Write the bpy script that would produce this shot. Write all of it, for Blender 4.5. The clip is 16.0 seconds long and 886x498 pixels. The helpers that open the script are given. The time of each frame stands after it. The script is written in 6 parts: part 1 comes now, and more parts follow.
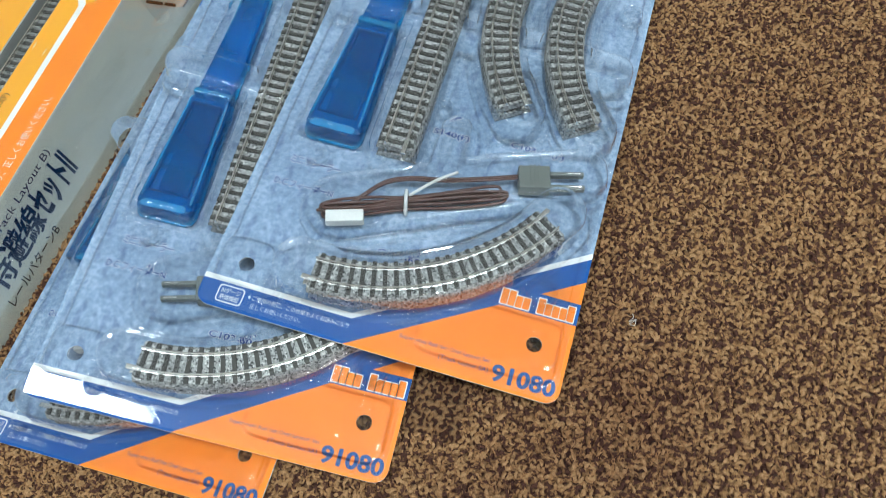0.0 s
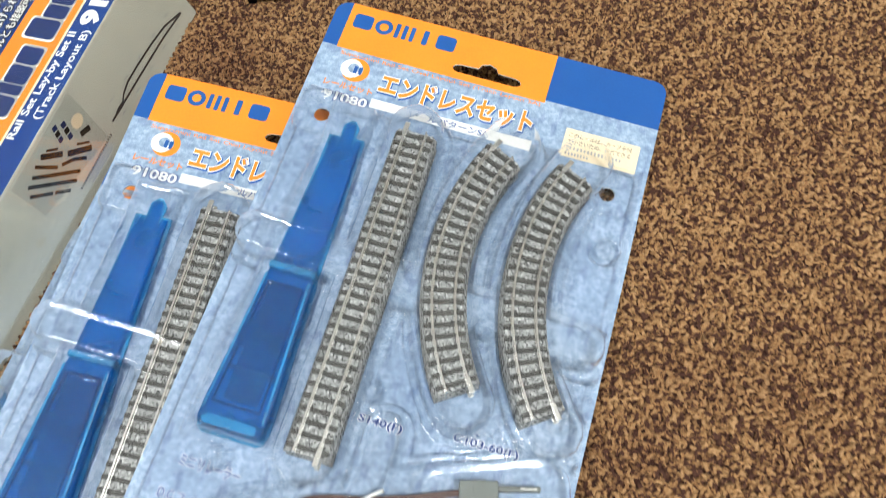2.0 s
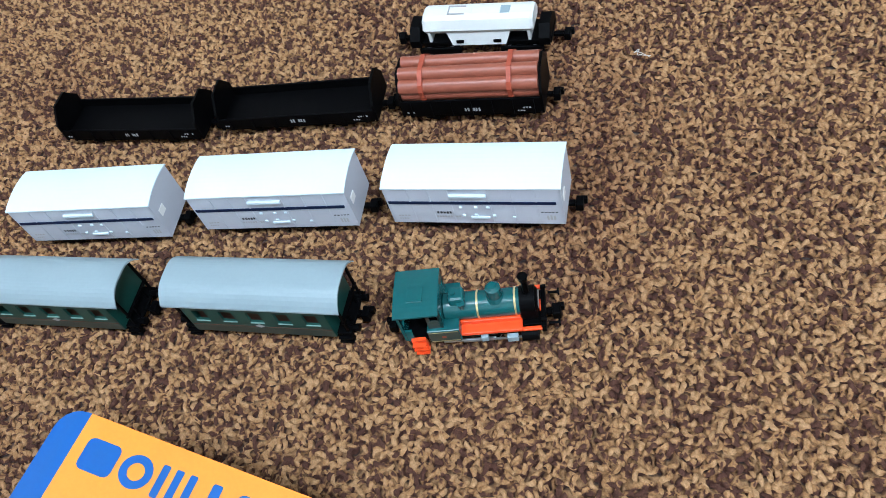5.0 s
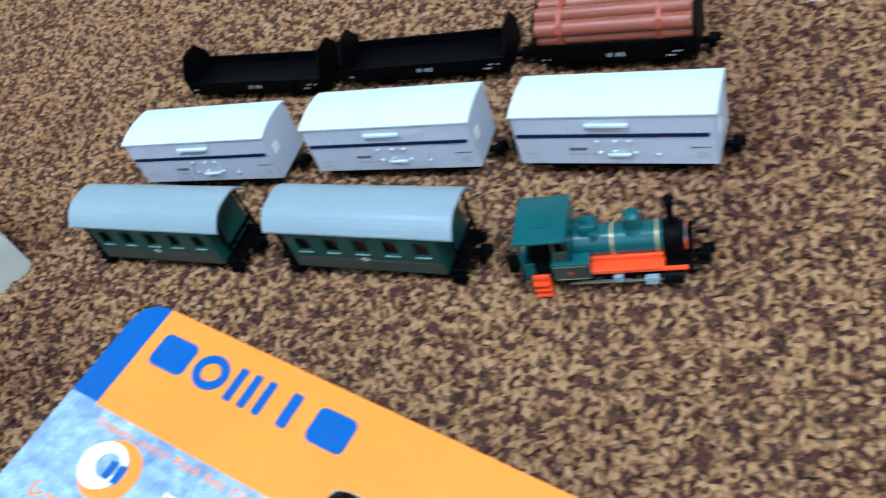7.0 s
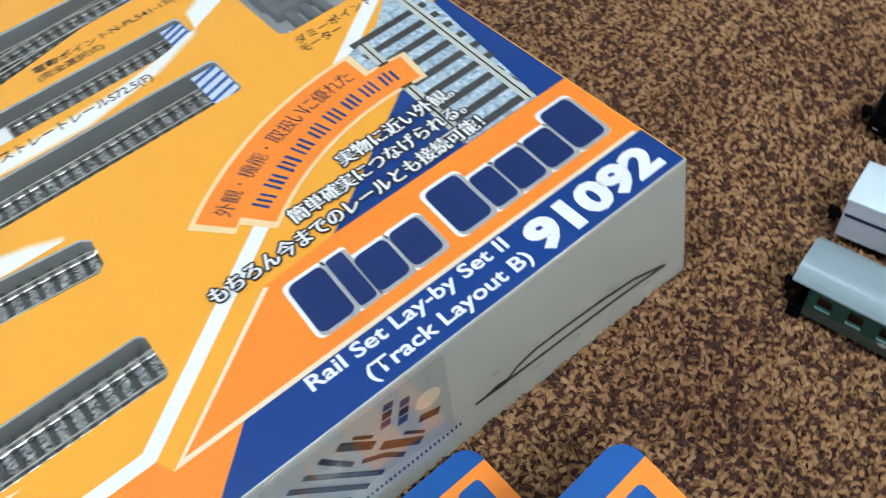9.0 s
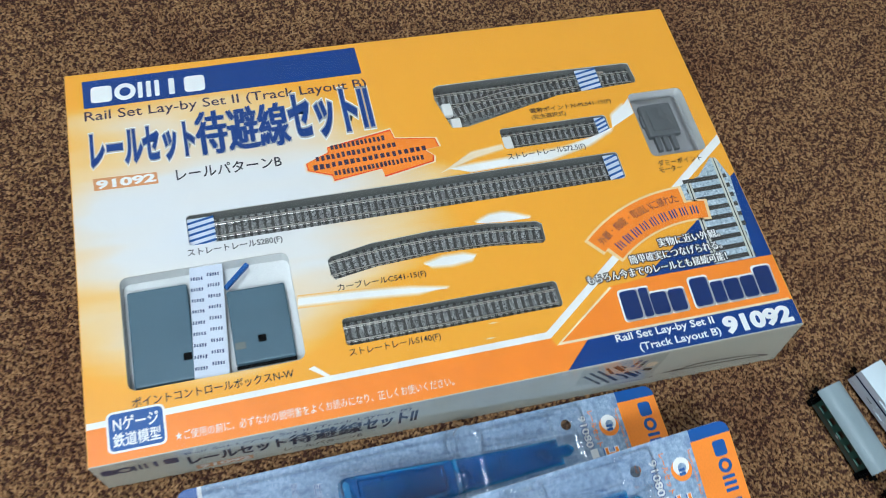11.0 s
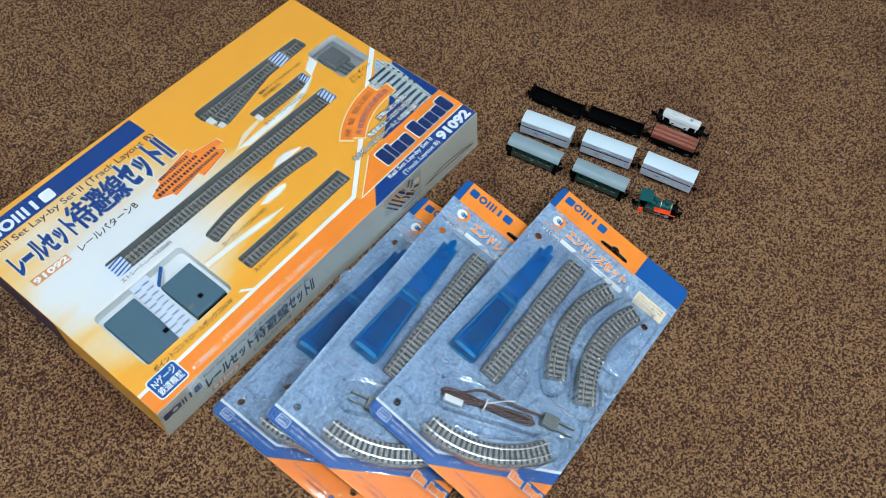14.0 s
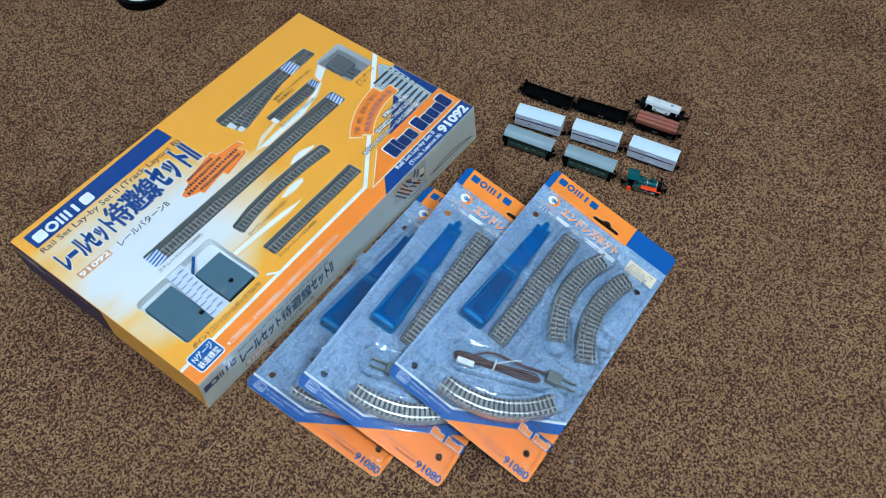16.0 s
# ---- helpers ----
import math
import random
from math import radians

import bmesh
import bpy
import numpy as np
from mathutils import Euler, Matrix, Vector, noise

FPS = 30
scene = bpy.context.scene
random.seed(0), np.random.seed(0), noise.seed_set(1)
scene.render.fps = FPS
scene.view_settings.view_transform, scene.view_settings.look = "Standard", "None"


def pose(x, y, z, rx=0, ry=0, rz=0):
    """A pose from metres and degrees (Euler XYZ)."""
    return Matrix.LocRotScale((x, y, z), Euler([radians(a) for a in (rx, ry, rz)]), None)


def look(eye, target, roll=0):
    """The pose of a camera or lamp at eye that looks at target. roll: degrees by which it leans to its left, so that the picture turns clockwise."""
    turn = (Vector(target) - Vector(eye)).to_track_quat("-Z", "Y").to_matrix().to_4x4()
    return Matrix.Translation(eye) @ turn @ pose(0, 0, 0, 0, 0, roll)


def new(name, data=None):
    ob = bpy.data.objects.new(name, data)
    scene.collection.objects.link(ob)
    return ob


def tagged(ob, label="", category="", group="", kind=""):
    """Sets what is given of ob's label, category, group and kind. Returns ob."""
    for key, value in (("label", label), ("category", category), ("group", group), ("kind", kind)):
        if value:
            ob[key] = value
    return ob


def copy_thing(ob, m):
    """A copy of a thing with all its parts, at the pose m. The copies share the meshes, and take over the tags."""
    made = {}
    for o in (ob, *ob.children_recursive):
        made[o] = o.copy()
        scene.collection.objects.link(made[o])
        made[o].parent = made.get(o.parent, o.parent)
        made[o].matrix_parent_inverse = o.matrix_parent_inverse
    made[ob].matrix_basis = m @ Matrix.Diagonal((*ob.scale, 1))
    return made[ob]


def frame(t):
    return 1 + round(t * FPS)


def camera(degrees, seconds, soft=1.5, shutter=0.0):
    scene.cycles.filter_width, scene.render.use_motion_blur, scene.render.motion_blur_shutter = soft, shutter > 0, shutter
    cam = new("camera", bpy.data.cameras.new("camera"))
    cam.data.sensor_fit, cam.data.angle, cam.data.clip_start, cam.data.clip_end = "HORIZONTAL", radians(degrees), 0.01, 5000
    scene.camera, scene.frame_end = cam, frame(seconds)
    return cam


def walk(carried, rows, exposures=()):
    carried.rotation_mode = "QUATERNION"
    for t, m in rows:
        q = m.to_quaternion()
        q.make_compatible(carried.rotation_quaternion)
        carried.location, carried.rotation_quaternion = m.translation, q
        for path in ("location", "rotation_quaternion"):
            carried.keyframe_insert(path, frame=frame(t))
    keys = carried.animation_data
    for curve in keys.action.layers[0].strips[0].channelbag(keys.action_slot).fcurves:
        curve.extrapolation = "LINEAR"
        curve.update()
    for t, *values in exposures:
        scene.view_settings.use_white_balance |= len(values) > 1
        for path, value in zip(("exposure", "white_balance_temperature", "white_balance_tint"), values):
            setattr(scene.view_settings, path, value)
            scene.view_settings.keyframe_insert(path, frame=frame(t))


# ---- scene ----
EXPOSURES = [
    (0.0, -0.42, 5800, 1), (1.0, -0.39, 6150, 7), (2.0, -0.02, 6450, 8), (3.5, 0.10, 6550, 9), (4.2, 0.16, 5950, 8), (6.3, 0.12, 5000, 4), (7.2, 0.06, 4880, 4), (8.0, -0.29, 4950, 4),
    (9.0, -0.40, 5600, 7), (10.2, -0.54, 5550, 5), (12.3, -0.68, 5600, 4), (13.0, -0.62, 5550, 3), (14.0, -0.57, 5400, 3), (15.0, -0.57, 5000, 2), (16.0, -0.60, 4920, 1),
]
cam = camera(54.82, 16.0, soft=0.6, shutter=0.35)
PATH = [
    (0, (0.0095, -0.3377, 0.3395), (0.0929, -0.2722, 0.1699), -23.77),
    (0.5, (0.0576, -0.3263, 0.3557), (0.1282, -0.2634, 0.1794), -26.54),
    (1, (0.0906, -0.3227, 0.3495), (0.1640, -0.2600, 0.1743), -25.31),
    (1.5, (0.1288, -0.3282, 0.3367), (0.2022, -0.2610, 0.1631), -27.07),
    (2, (0.1662, -0.3173, 0.3307), (0.2414, -0.2524, 0.1571), -26.01),
    (2.5, (0.2080, -0.2994, 0.3302), (0.2811, -0.2336, 0.1561), -27.19),
    (3, (0.2557, -0.2933, 0.3271), (0.3368, -0.2308, 0.1553), -22.98),
    (3.5, (0.3125, -0.2842, 0.3024), (0.4016, -0.2251, 0.1334), -19.24),
    (4, (0.3628, -0.2753, 0.2540), (0.4558, -0.2168, 0.0869), -18.35),
    (4.2, (0.3696, -0.2701, 0.2444), (0.4622, -0.2108, 0.0773), -18.39),
    (6.3, (0.3595, -0.2977, 0.1705), (0.4625, -0.1960, 0.0325), -23.35),
    (6.5, (0.3583, -0.2956, 0.1665), (0.4622, -0.1944, 0.0287), -23.08),
    (7, (0.3497, -0.2748, 0.1663), (0.4492, -0.1701, 0.0279), -23.36),
    (7.5, (0.3229, -0.2232, 0.1808), (0.4150, -0.1126, 0.0420), -22.97),
    (8, (0.3003, -0.1787, 0.1907), (0.3846, -0.0659, 0.0486), -19.89),
    (8.5, (0.2834, -0.1296, 0.2035), (0.3588, -0.0158, 0.0574), -16.36),
    (9, (0.2802, -0.0984, 0.2323), (0.3433, 0.0061, 0.0739), -10.12),
    (9.5, (0.2456, -0.0936, 0.3038), (0.2946, 0.0027, 0.1355), 0.04),
    (10, (0.1999, -0.0951, 0.3773), (0.2408, -0.0058, 0.2031), 9.84),
    (10.2, (0.1785, -0.0995, 0.4106), (0.2169, -0.0097, 0.2361), 11.74),
    (12.3, (0.0142, -0.2260, 0.6031), (0.0761, -0.1570, 0.4259), 16.35),
    (12.5, (-0.0004, -0.2433, 0.6141), (0.0683, -0.1774, 0.4382), 14.39),
    (13, (-0.0375, -0.2805, 0.6459), (0.0420, -0.2183, 0.4732), 9.94),
    (13.5, (-0.0665, -0.3068, 0.6829), (0.0228, -0.2452, 0.5149), 5.89),
    (14, (-0.0805, -0.3195, 0.7027), (0.0095, -0.2576, 0.5352), 4.65),
    (14.5, (-0.0841, -0.3360, 0.7168), (0.0035, -0.2693, 0.5498), 0.56),
    (15, (-0.0991, -0.3309, 0.7129), (-0.0087, -0.2649, 0.5472), 1.54),
    (15.5, (-0.1122, -0.3396, 0.7195), (-0.0218, -0.2737, 0.5538), 1.48),
    (16, (-0.1429, -0.3625, 0.7422), (-0.0501, -0.2971, 0.5775), 1.36),
]
walk(cam, [(t, look(eye, aim, roll)) for t, eye, aim, roll in PATH], EXPOSURES)
# ---- light: two round lamps, out of view, on the ceiling of a closed room ----
world = bpy.data.worlds.new("world")
world.use_nodes = True
world.node_tree.nodes["Background"].inputs[0].default_value = (0.6, 0.65, 0.7, 1)
world.node_tree.nodes["Background"].inputs[1].default_value = 0.02
# the second lamp is assumed, added to brighten the sides that face -y
LAMPS = [((-0.42, 0.22, 2.36), 14.0, 0.44), ((-0.20, -1.40, 2.36), 48.0, 0.38)]
for lamp_at, watts, wide in LAMPS:
    light = bpy.data.lights.new("ceiling_light", "AREA")
    light.shape, light.size, light.energy, light.color = "DISK", wide, watts, (0.97, 1.0, 1.0)
    lit = new("ceiling_light", light)
    lit.location = (lamp_at[0], lamp_at[1], lamp_at[2] - 0.045)
MM = 0.001


# ---- materials ----
def nodes_of(name):
    m = bpy.data.materials.new(name)
    m.use_nodes = True
    nt = m.node_tree
    return m, nt, nt.nodes["Principled BSDF"]


def link(nt, a, b):
    nt.links.new(a, b)


def add(nt, kind, **values):
    n = nt.nodes.new(kind)
    for key, v in values.items():
        if key in n.inputs:
            n.inputs[key].default_value = v
    return n


def ramp(nt, fac, stops):
    r = nt.nodes.new("ShaderNodeValToRGB")
    while len(r.color_ramp.elements) < len(stops):
        r.color_ramp.elements.new(0.5)
    for e, (p, c) in zip(r.color_ramp.elements, stops):
        e.position, e.color = p, (*c, 1)
    link(nt, fac, r.inputs[0])
    return r


def noise_of(nt, scale, detail=3.0, rough=0.6, stretch=None, coords="Object"):
    tc = nt.nodes.new("ShaderNodeTexCoord")
    n = add(nt, "ShaderNodeTexNoise", Scale=scale, Detail=detail, Roughness=rough)
    if stretch:
        mp = nt.nodes.new("ShaderNodeMapping")
        mp.inputs["Scale"].default_value = stretch
        link(nt, tc.outputs[coords], mp.inputs[0])
        link(nt, mp.outputs[0], n.inputs["Vector"])
    else:
        link(nt, tc.outputs[coords], n.inputs["Vector"])
    return n


def bump(nt, bsdf, height, strength, distance):
    b = add(nt, "ShaderNodeBump", Strength=strength, Distance=distance)
    link(nt, height, b.inputs["Height"])
    link(nt, b.outputs[0], bsdf.inputs["Normal"])
    return b


def paint(name, colour, rough=0.45, metal=0.0, vary=0.08, scale=900.0, relief=0.0, coat=0.0, spec=0.5):
    """Painted, printed or moulded surface: colour with fine and coarse variation."""
    m, nt, b = nodes_of(name)
    fine, coarse = noise_of(nt, scale), noise_of(nt, scale * 0.06, 2.0)
    both = nt.nodes.new("ShaderNodeMath")
    both.operation = "ADD"
    link(nt, fine.outputs[0], both.inputs[0])
    link(nt, coarse.outputs[0], both.inputs[1])
    lo = tuple(c * (1 - vary) for c in colour)
    hi = tuple(min(1.0, c * (1 + vary)) for c in colour)
    half = nt.nodes.new("ShaderNodeMath")
    half.operation = "MULTIPLY"
    half.inputs[1].default_value = 0.5
    link(nt, both.outputs[0], half.inputs[0])
    r = ramp(nt, half.outputs[0], [(0.3, lo), (0.7, hi)])
    link(nt, r.outputs[0], b.inputs["Base Color"])
    b.inputs["Roughness"].default_value = rough
    b.inputs["Metallic"].default_value = metal
    b.inputs["Coat Weight"].default_value = coat
    b.inputs["Specular IOR Level"].default_value = spec
    b.inputs["Coat Roughness"].default_value = 0.08
    if relief:
        bump(nt, b, fine.outputs[0], 0.4, relief)
    return m


def carpet_material(name, island):
    """Loop pile of two yarns, tan and dark plum brown, with worn and dirty stretches."""
    m, nt, b = nodes_of(name)
    geo = nt.nodes.new("ShaderNodeNewGeometry")
    tc = nt.nodes.new("ShaderNodeTexCoord")
    worms = add(nt, "ShaderNodeTexNoise", Scale=470.0, Detail=0.0, Roughness=0.5, Distortion=0.6)
    link(nt, tc.outputs["Object"], worms.inputs["Vector"])
    key = worms.outputs[0]
    if island:
        mix = nt.nodes.new("ShaderNodeMath")
        mix.operation = "MULTIPLY_ADD"
        mix.inputs[1].default_value = 0.24
        link(nt, geo.outputs["Random Per Island"], mix.inputs[0])
        sub = nt.nodes.new("ShaderNodeMath")
        sub.operation = "MULTIPLY_ADD"
        sub.inputs[1].default_value = 0.55
        sub.inputs[2].default_value = 0.5 - 0.5 * 0.55 - 0.12
        link(nt, worms.outputs[0], sub.inputs[0])
        link(nt, sub.outputs[0], mix.inputs[2])
        key = mix.outputs[0]
    yarn = ramp(nt, key, [(0.425, YARN_DARK), (0.46, tuple(0.6 * d + 0.4 * t for d, t in zip(YARN_DARK, YARN_TAN))), (0.50, YARN_TAN), (0.66, YARN_LIGHT)])
    fibre = noise_of(nt, 2600.0, 2.0)
    dirt = noise_of(nt, 6.0, 4.0)
    soil = ramp(nt, dirt.outputs[0], [(0.34, (0.70, 0.64, 0.66)), (0.50, (1, 1, 1))])
    strand = ramp(nt, fibre.outputs[0], [(0.3, (0.66, 0.66, 0.66)), (0.7, (1.15, 1.15, 1.15))])
    mul = nt.nodes.new("ShaderNodeMixRGB")
    mul.blend_type = "MULTIPLY"
    mul.inputs[0].default_value = 1.0
    link(nt, yarn.outputs[0], mul.inputs[1])
    link(nt, soil.outputs[0], mul.inputs[2])
    mul2 = nt.nodes.new("ShaderNodeMixRGB")
    mul2.blend_type = "MULTIPLY"
    mul2.inputs[0].default_value = 1.0
    link(nt, mul.outputs[0], mul2.inputs[1])
    link(nt, strand.outputs[0], mul2.inputs[2])
    # ground only: shade between the loops, put in as a darker yarn colour
    gap_shade = nt.nodes.new("ShaderNodeMixRGB")
    gap_shade.blend_type = "MULTIPLY"
    gap_shade.inputs[0].default_value = 1.0
    gap_shade.inputs[2].default_value = (1, 1, 1, 1) if island else (0.66, 0.63, 0.62, 1)
    link(nt, mul2.outputs[0], gap_shade.inputs[1])
    link(nt, gap_shade.outputs[0], b.inputs["Base Color"])
    b.inputs["Roughness"].default_value = 0.95
    b.inputs["Specular IOR Level"].default_value = 0.05
    b.inputs["Sheen Weight"].default_value = 0.03
    if island:
        bump(nt, b, fibre.outputs[0], 0.5, 0.0004)
    else:
        bump(nt, b, worms.outputs[0], 1.0, 0.004)
    return m


YARN_DARK, YARN_TAN, YARN_LIGHT = (0.078, 0.036, 0.025), (0.290, 0.155, 0.066), (0.39, 0.230, 0.112)


def clear_plastic(name, rough, wrinkle_scale, wrinkle, tint=(0.97, 0.98, 1.0), gloss=1.0, body=1.7):
    """Thin clear sheet: straight through, with a mirror-like gloss that grows at flat angles."""
    m = bpy.data.materials.new(name)
    m.use_nodes = True
    nt = m.node_tree
    nt.nodes.clear()
    out = nt.nodes.new("ShaderNodeOutputMaterial")
    tr = nt.nodes.new("ShaderNodeBsdfTransparent")
    tr.inputs[0].default_value = (*tint, 1)
    gl = nt.nodes.new("ShaderNodeBsdfGlossy")
    gl.inputs["Roughness"].default_value = rough
    gl.inputs["Color"].default_value = (1, 1, 1, 1)
    fr = add(nt, "ShaderNodeFresnel", IOR=1.5)
    fac = nt.nodes.new("ShaderNodeMath")
    fac.operation = "MINIMUM"
    fac.inputs[1].default_value = 0.80 * gloss
    two = nt.nodes.new("ShaderNodeMath")
    two.operation = "MULTIPLY"
    two.inputs[1].default_value = body * gloss
    link(nt, fr.outputs[0], two.inputs[0])
    link(nt, two.outputs[0], fac.inputs[0])
    mix = nt.nodes.new("ShaderNodeMixShader")
    link(nt, fac.outputs[0], mix.inputs[0])
    link(nt, tr.outputs[0], mix.inputs[1])
    link(nt, gl.outputs[0], mix.inputs[2])
    link(nt, mix.outputs[0], out.inputs[0])
    n = noise_of(nt, wrinkle_scale, 2.0)
    bp = add(nt, "ShaderNodeBump", Strength=0.6, Distance=wrinkle)
    link(nt, n.outputs[0], bp.inputs["Height"])
    for node in (gl, fr):
        link(nt, bp.outputs[0], node.inputs["Normal"])
    return m


def tinted_plastic(name, tint, body, share=0.3):
    """Translucent coloured moulding: light passes tinted, part of it scatters in the body, with a polished surface."""
    m = bpy.data.materials.new(name)
    m.use_nodes = True
    nt = m.node_tree
    nt.nodes.clear()
    out = nt.nodes.new("ShaderNodeOutputMaterial")
    tr = nt.nodes.new("ShaderNodeBsdfTransparent")
    tr.inputs[0].default_value = (*tint, 1)
    df = nt.nodes.new("ShaderNodeBsdfDiffuse")
    n = noise_of(nt, 60.0, 2.0)
    r = ramp(nt, n.outputs[0], [(0.3, tuple(c * 0.8 for c in body)), (0.7, tuple(min(1, c * 1.2) for c in body))])
    link(nt, r.outputs[0], df.inputs[0])
    inner = nt.nodes.new("ShaderNodeMixShader")
    inner.inputs[0].default_value = share
    link(nt, tr.outputs[0], inner.inputs[1])
    link(nt, df.outputs[0], inner.inputs[2])
    gl = nt.nodes.new("ShaderNodeBsdfGlossy")
    gl.inputs["Roughness"].default_value = 0.05
    fr = add(nt, "ShaderNodeFresnel", IOR=1.5)
    outer = nt.nodes.new("ShaderNodeMixShader")
    less = nt.nodes.new("ShaderNodeMath")
    less.operation = "MULTIPLY"
    less.inputs[1].default_value = 0.7
    link(nt, fr.outputs[0], less.inputs[0])
    link(nt, less.outputs[0], outer.inputs[0])
    link(nt, inner.outputs[0], outer.inputs[1])
    link(nt, gl.outputs[0], outer.inputs[2])
    link(nt, outer.outputs[0], out.inputs[0])
    return m


def speckle(name, dark, mid, light, scale=1500.0):
    """Moulded ballast: grey with dark and pale grains."""
    m, nt, b = nodes_of(name)
    tc = nt.nodes.new("ShaderNodeTexCoord")
    v = add(nt, "ShaderNodeTexVoronoi", Scale=scale)
    link(nt, tc.outputs["Object"], v.inputs["Vector"])
    sep = nt.nodes.new("ShaderNodeSeparateColor")
    link(nt, v.outputs["Color"], sep.inputs[0])
    r = ramp(nt, sep.outputs[0], [(0.12, dark), (0.3, mid), (0.75, mid), (0.92, light)])
    link(nt, r.outputs[0], b.inputs["Base Color"])
    b.inputs["Roughness"].default_value = 0.75
    bump(nt, b, v.outputs["Distance"], 0.5, 0.0004)
    return m


def card_back_material():
    """Printed photograph of pale blue-grey ballast on the cards."""
    m, nt, b = nodes_of("card_print")
    cloud = noise_of(nt, 26.0, 4.0)
    dash = noise_of(nt, 260.0, 2.0, 0.5, (1.0, 0.35, 1.0))
    stones = noise_of(nt, 330.0, 3.0, 0.7)
    pick = nt.nodes.new("ShaderNodeMixRGB")
    pick.inputs[0].default_value = 0.58
    link(nt, cloud.outputs[0], pick.inputs[1])
    link(nt, stones.outputs[0], pick.inputs[2])
    r = ramp(nt, pick.outputs[0], [(0.36, (0.150, 0.225, 0.340)), (0.5, (0.255, 0.35, 0.485)), (0.64, (0.42, 0.52, 0.65))])
    d = ramp(nt, dash.outputs[0], [(0.36, (0.62, 0.66, 0.78)), (0.44, (1, 1, 1))])
    mul = nt.nodes.new("ShaderNodeMixRGB")
    mul.blend_type = "MULTIPLY"
    mul.inputs[0].default_value = 0.75
    link(nt, r.outputs[0], mul.inputs[1])
    link(nt, d.outputs[0], mul.inputs[2])
    link(nt, mul.outputs[0], b.inputs["Base Color"])
    b.inputs["Roughness"].default_value = 0.4
    return m


def lid_print_material():
    """Amber print with white sweeps that fan out round the title."""
    m, nt, b = nodes_of("lid_print")
    tc = nt.nodes.new("ShaderNodeTexCoord")
    sep = nt.nodes.new("ShaderNodeSeparateXYZ")
    link(nt, tc.outputs["Object"], sep.inputs[0])

    def math_of(op, a, c):
        n = nt.nodes.new("ShaderNodeMath")
        n.operation = op
        for k, v in enumerate((a, c)):
            if isinstance(v, (int, float)):
                n.inputs[k].default_value = v
            else:
                link(nt, v, n.inputs[k])
        return n.outputs[0]

    dx = math_of("DIVIDE", math_of("SUBTRACT", sep.outputs[0], 0.080), 0.122)
    dy = math_of("DIVIDE", math_of("SUBTRACT", sep.outputs[1], 0.140), 0.082)
    d2 = math_of("ADD", math_of("MULTIPLY", dx, dx), math_of("MULTIPLY", dy, dy))
    sweep = noise_of(nt, 9.0, 3.0, 0.5, (0.55, 2.4, 1.0))
    glow = math_of("SUBTRACT", 1.35, d2)
    key = math_of("ADD", math_of("MULTIPLY", glow, 0.62), math_of("MULTIPLY", math_of("SUBTRACT", sweep.outputs[0], 0.5), 1.5))
    r = ramp(nt, key, [(0.0, (0.83, 0.385, 0.028)), (0.08, (0.82, 0.43, 0.055)), (0.30, (0.79, 0.56, 0.25)), (0.62, (0.72, 0.71, 0.68)), (0.85, (0.69, 0.71, 0.73))])
    link(nt, r.outputs[0], b.inputs["Base Color"])
    b.inputs["Roughness"].default_value = 0.35
    return m


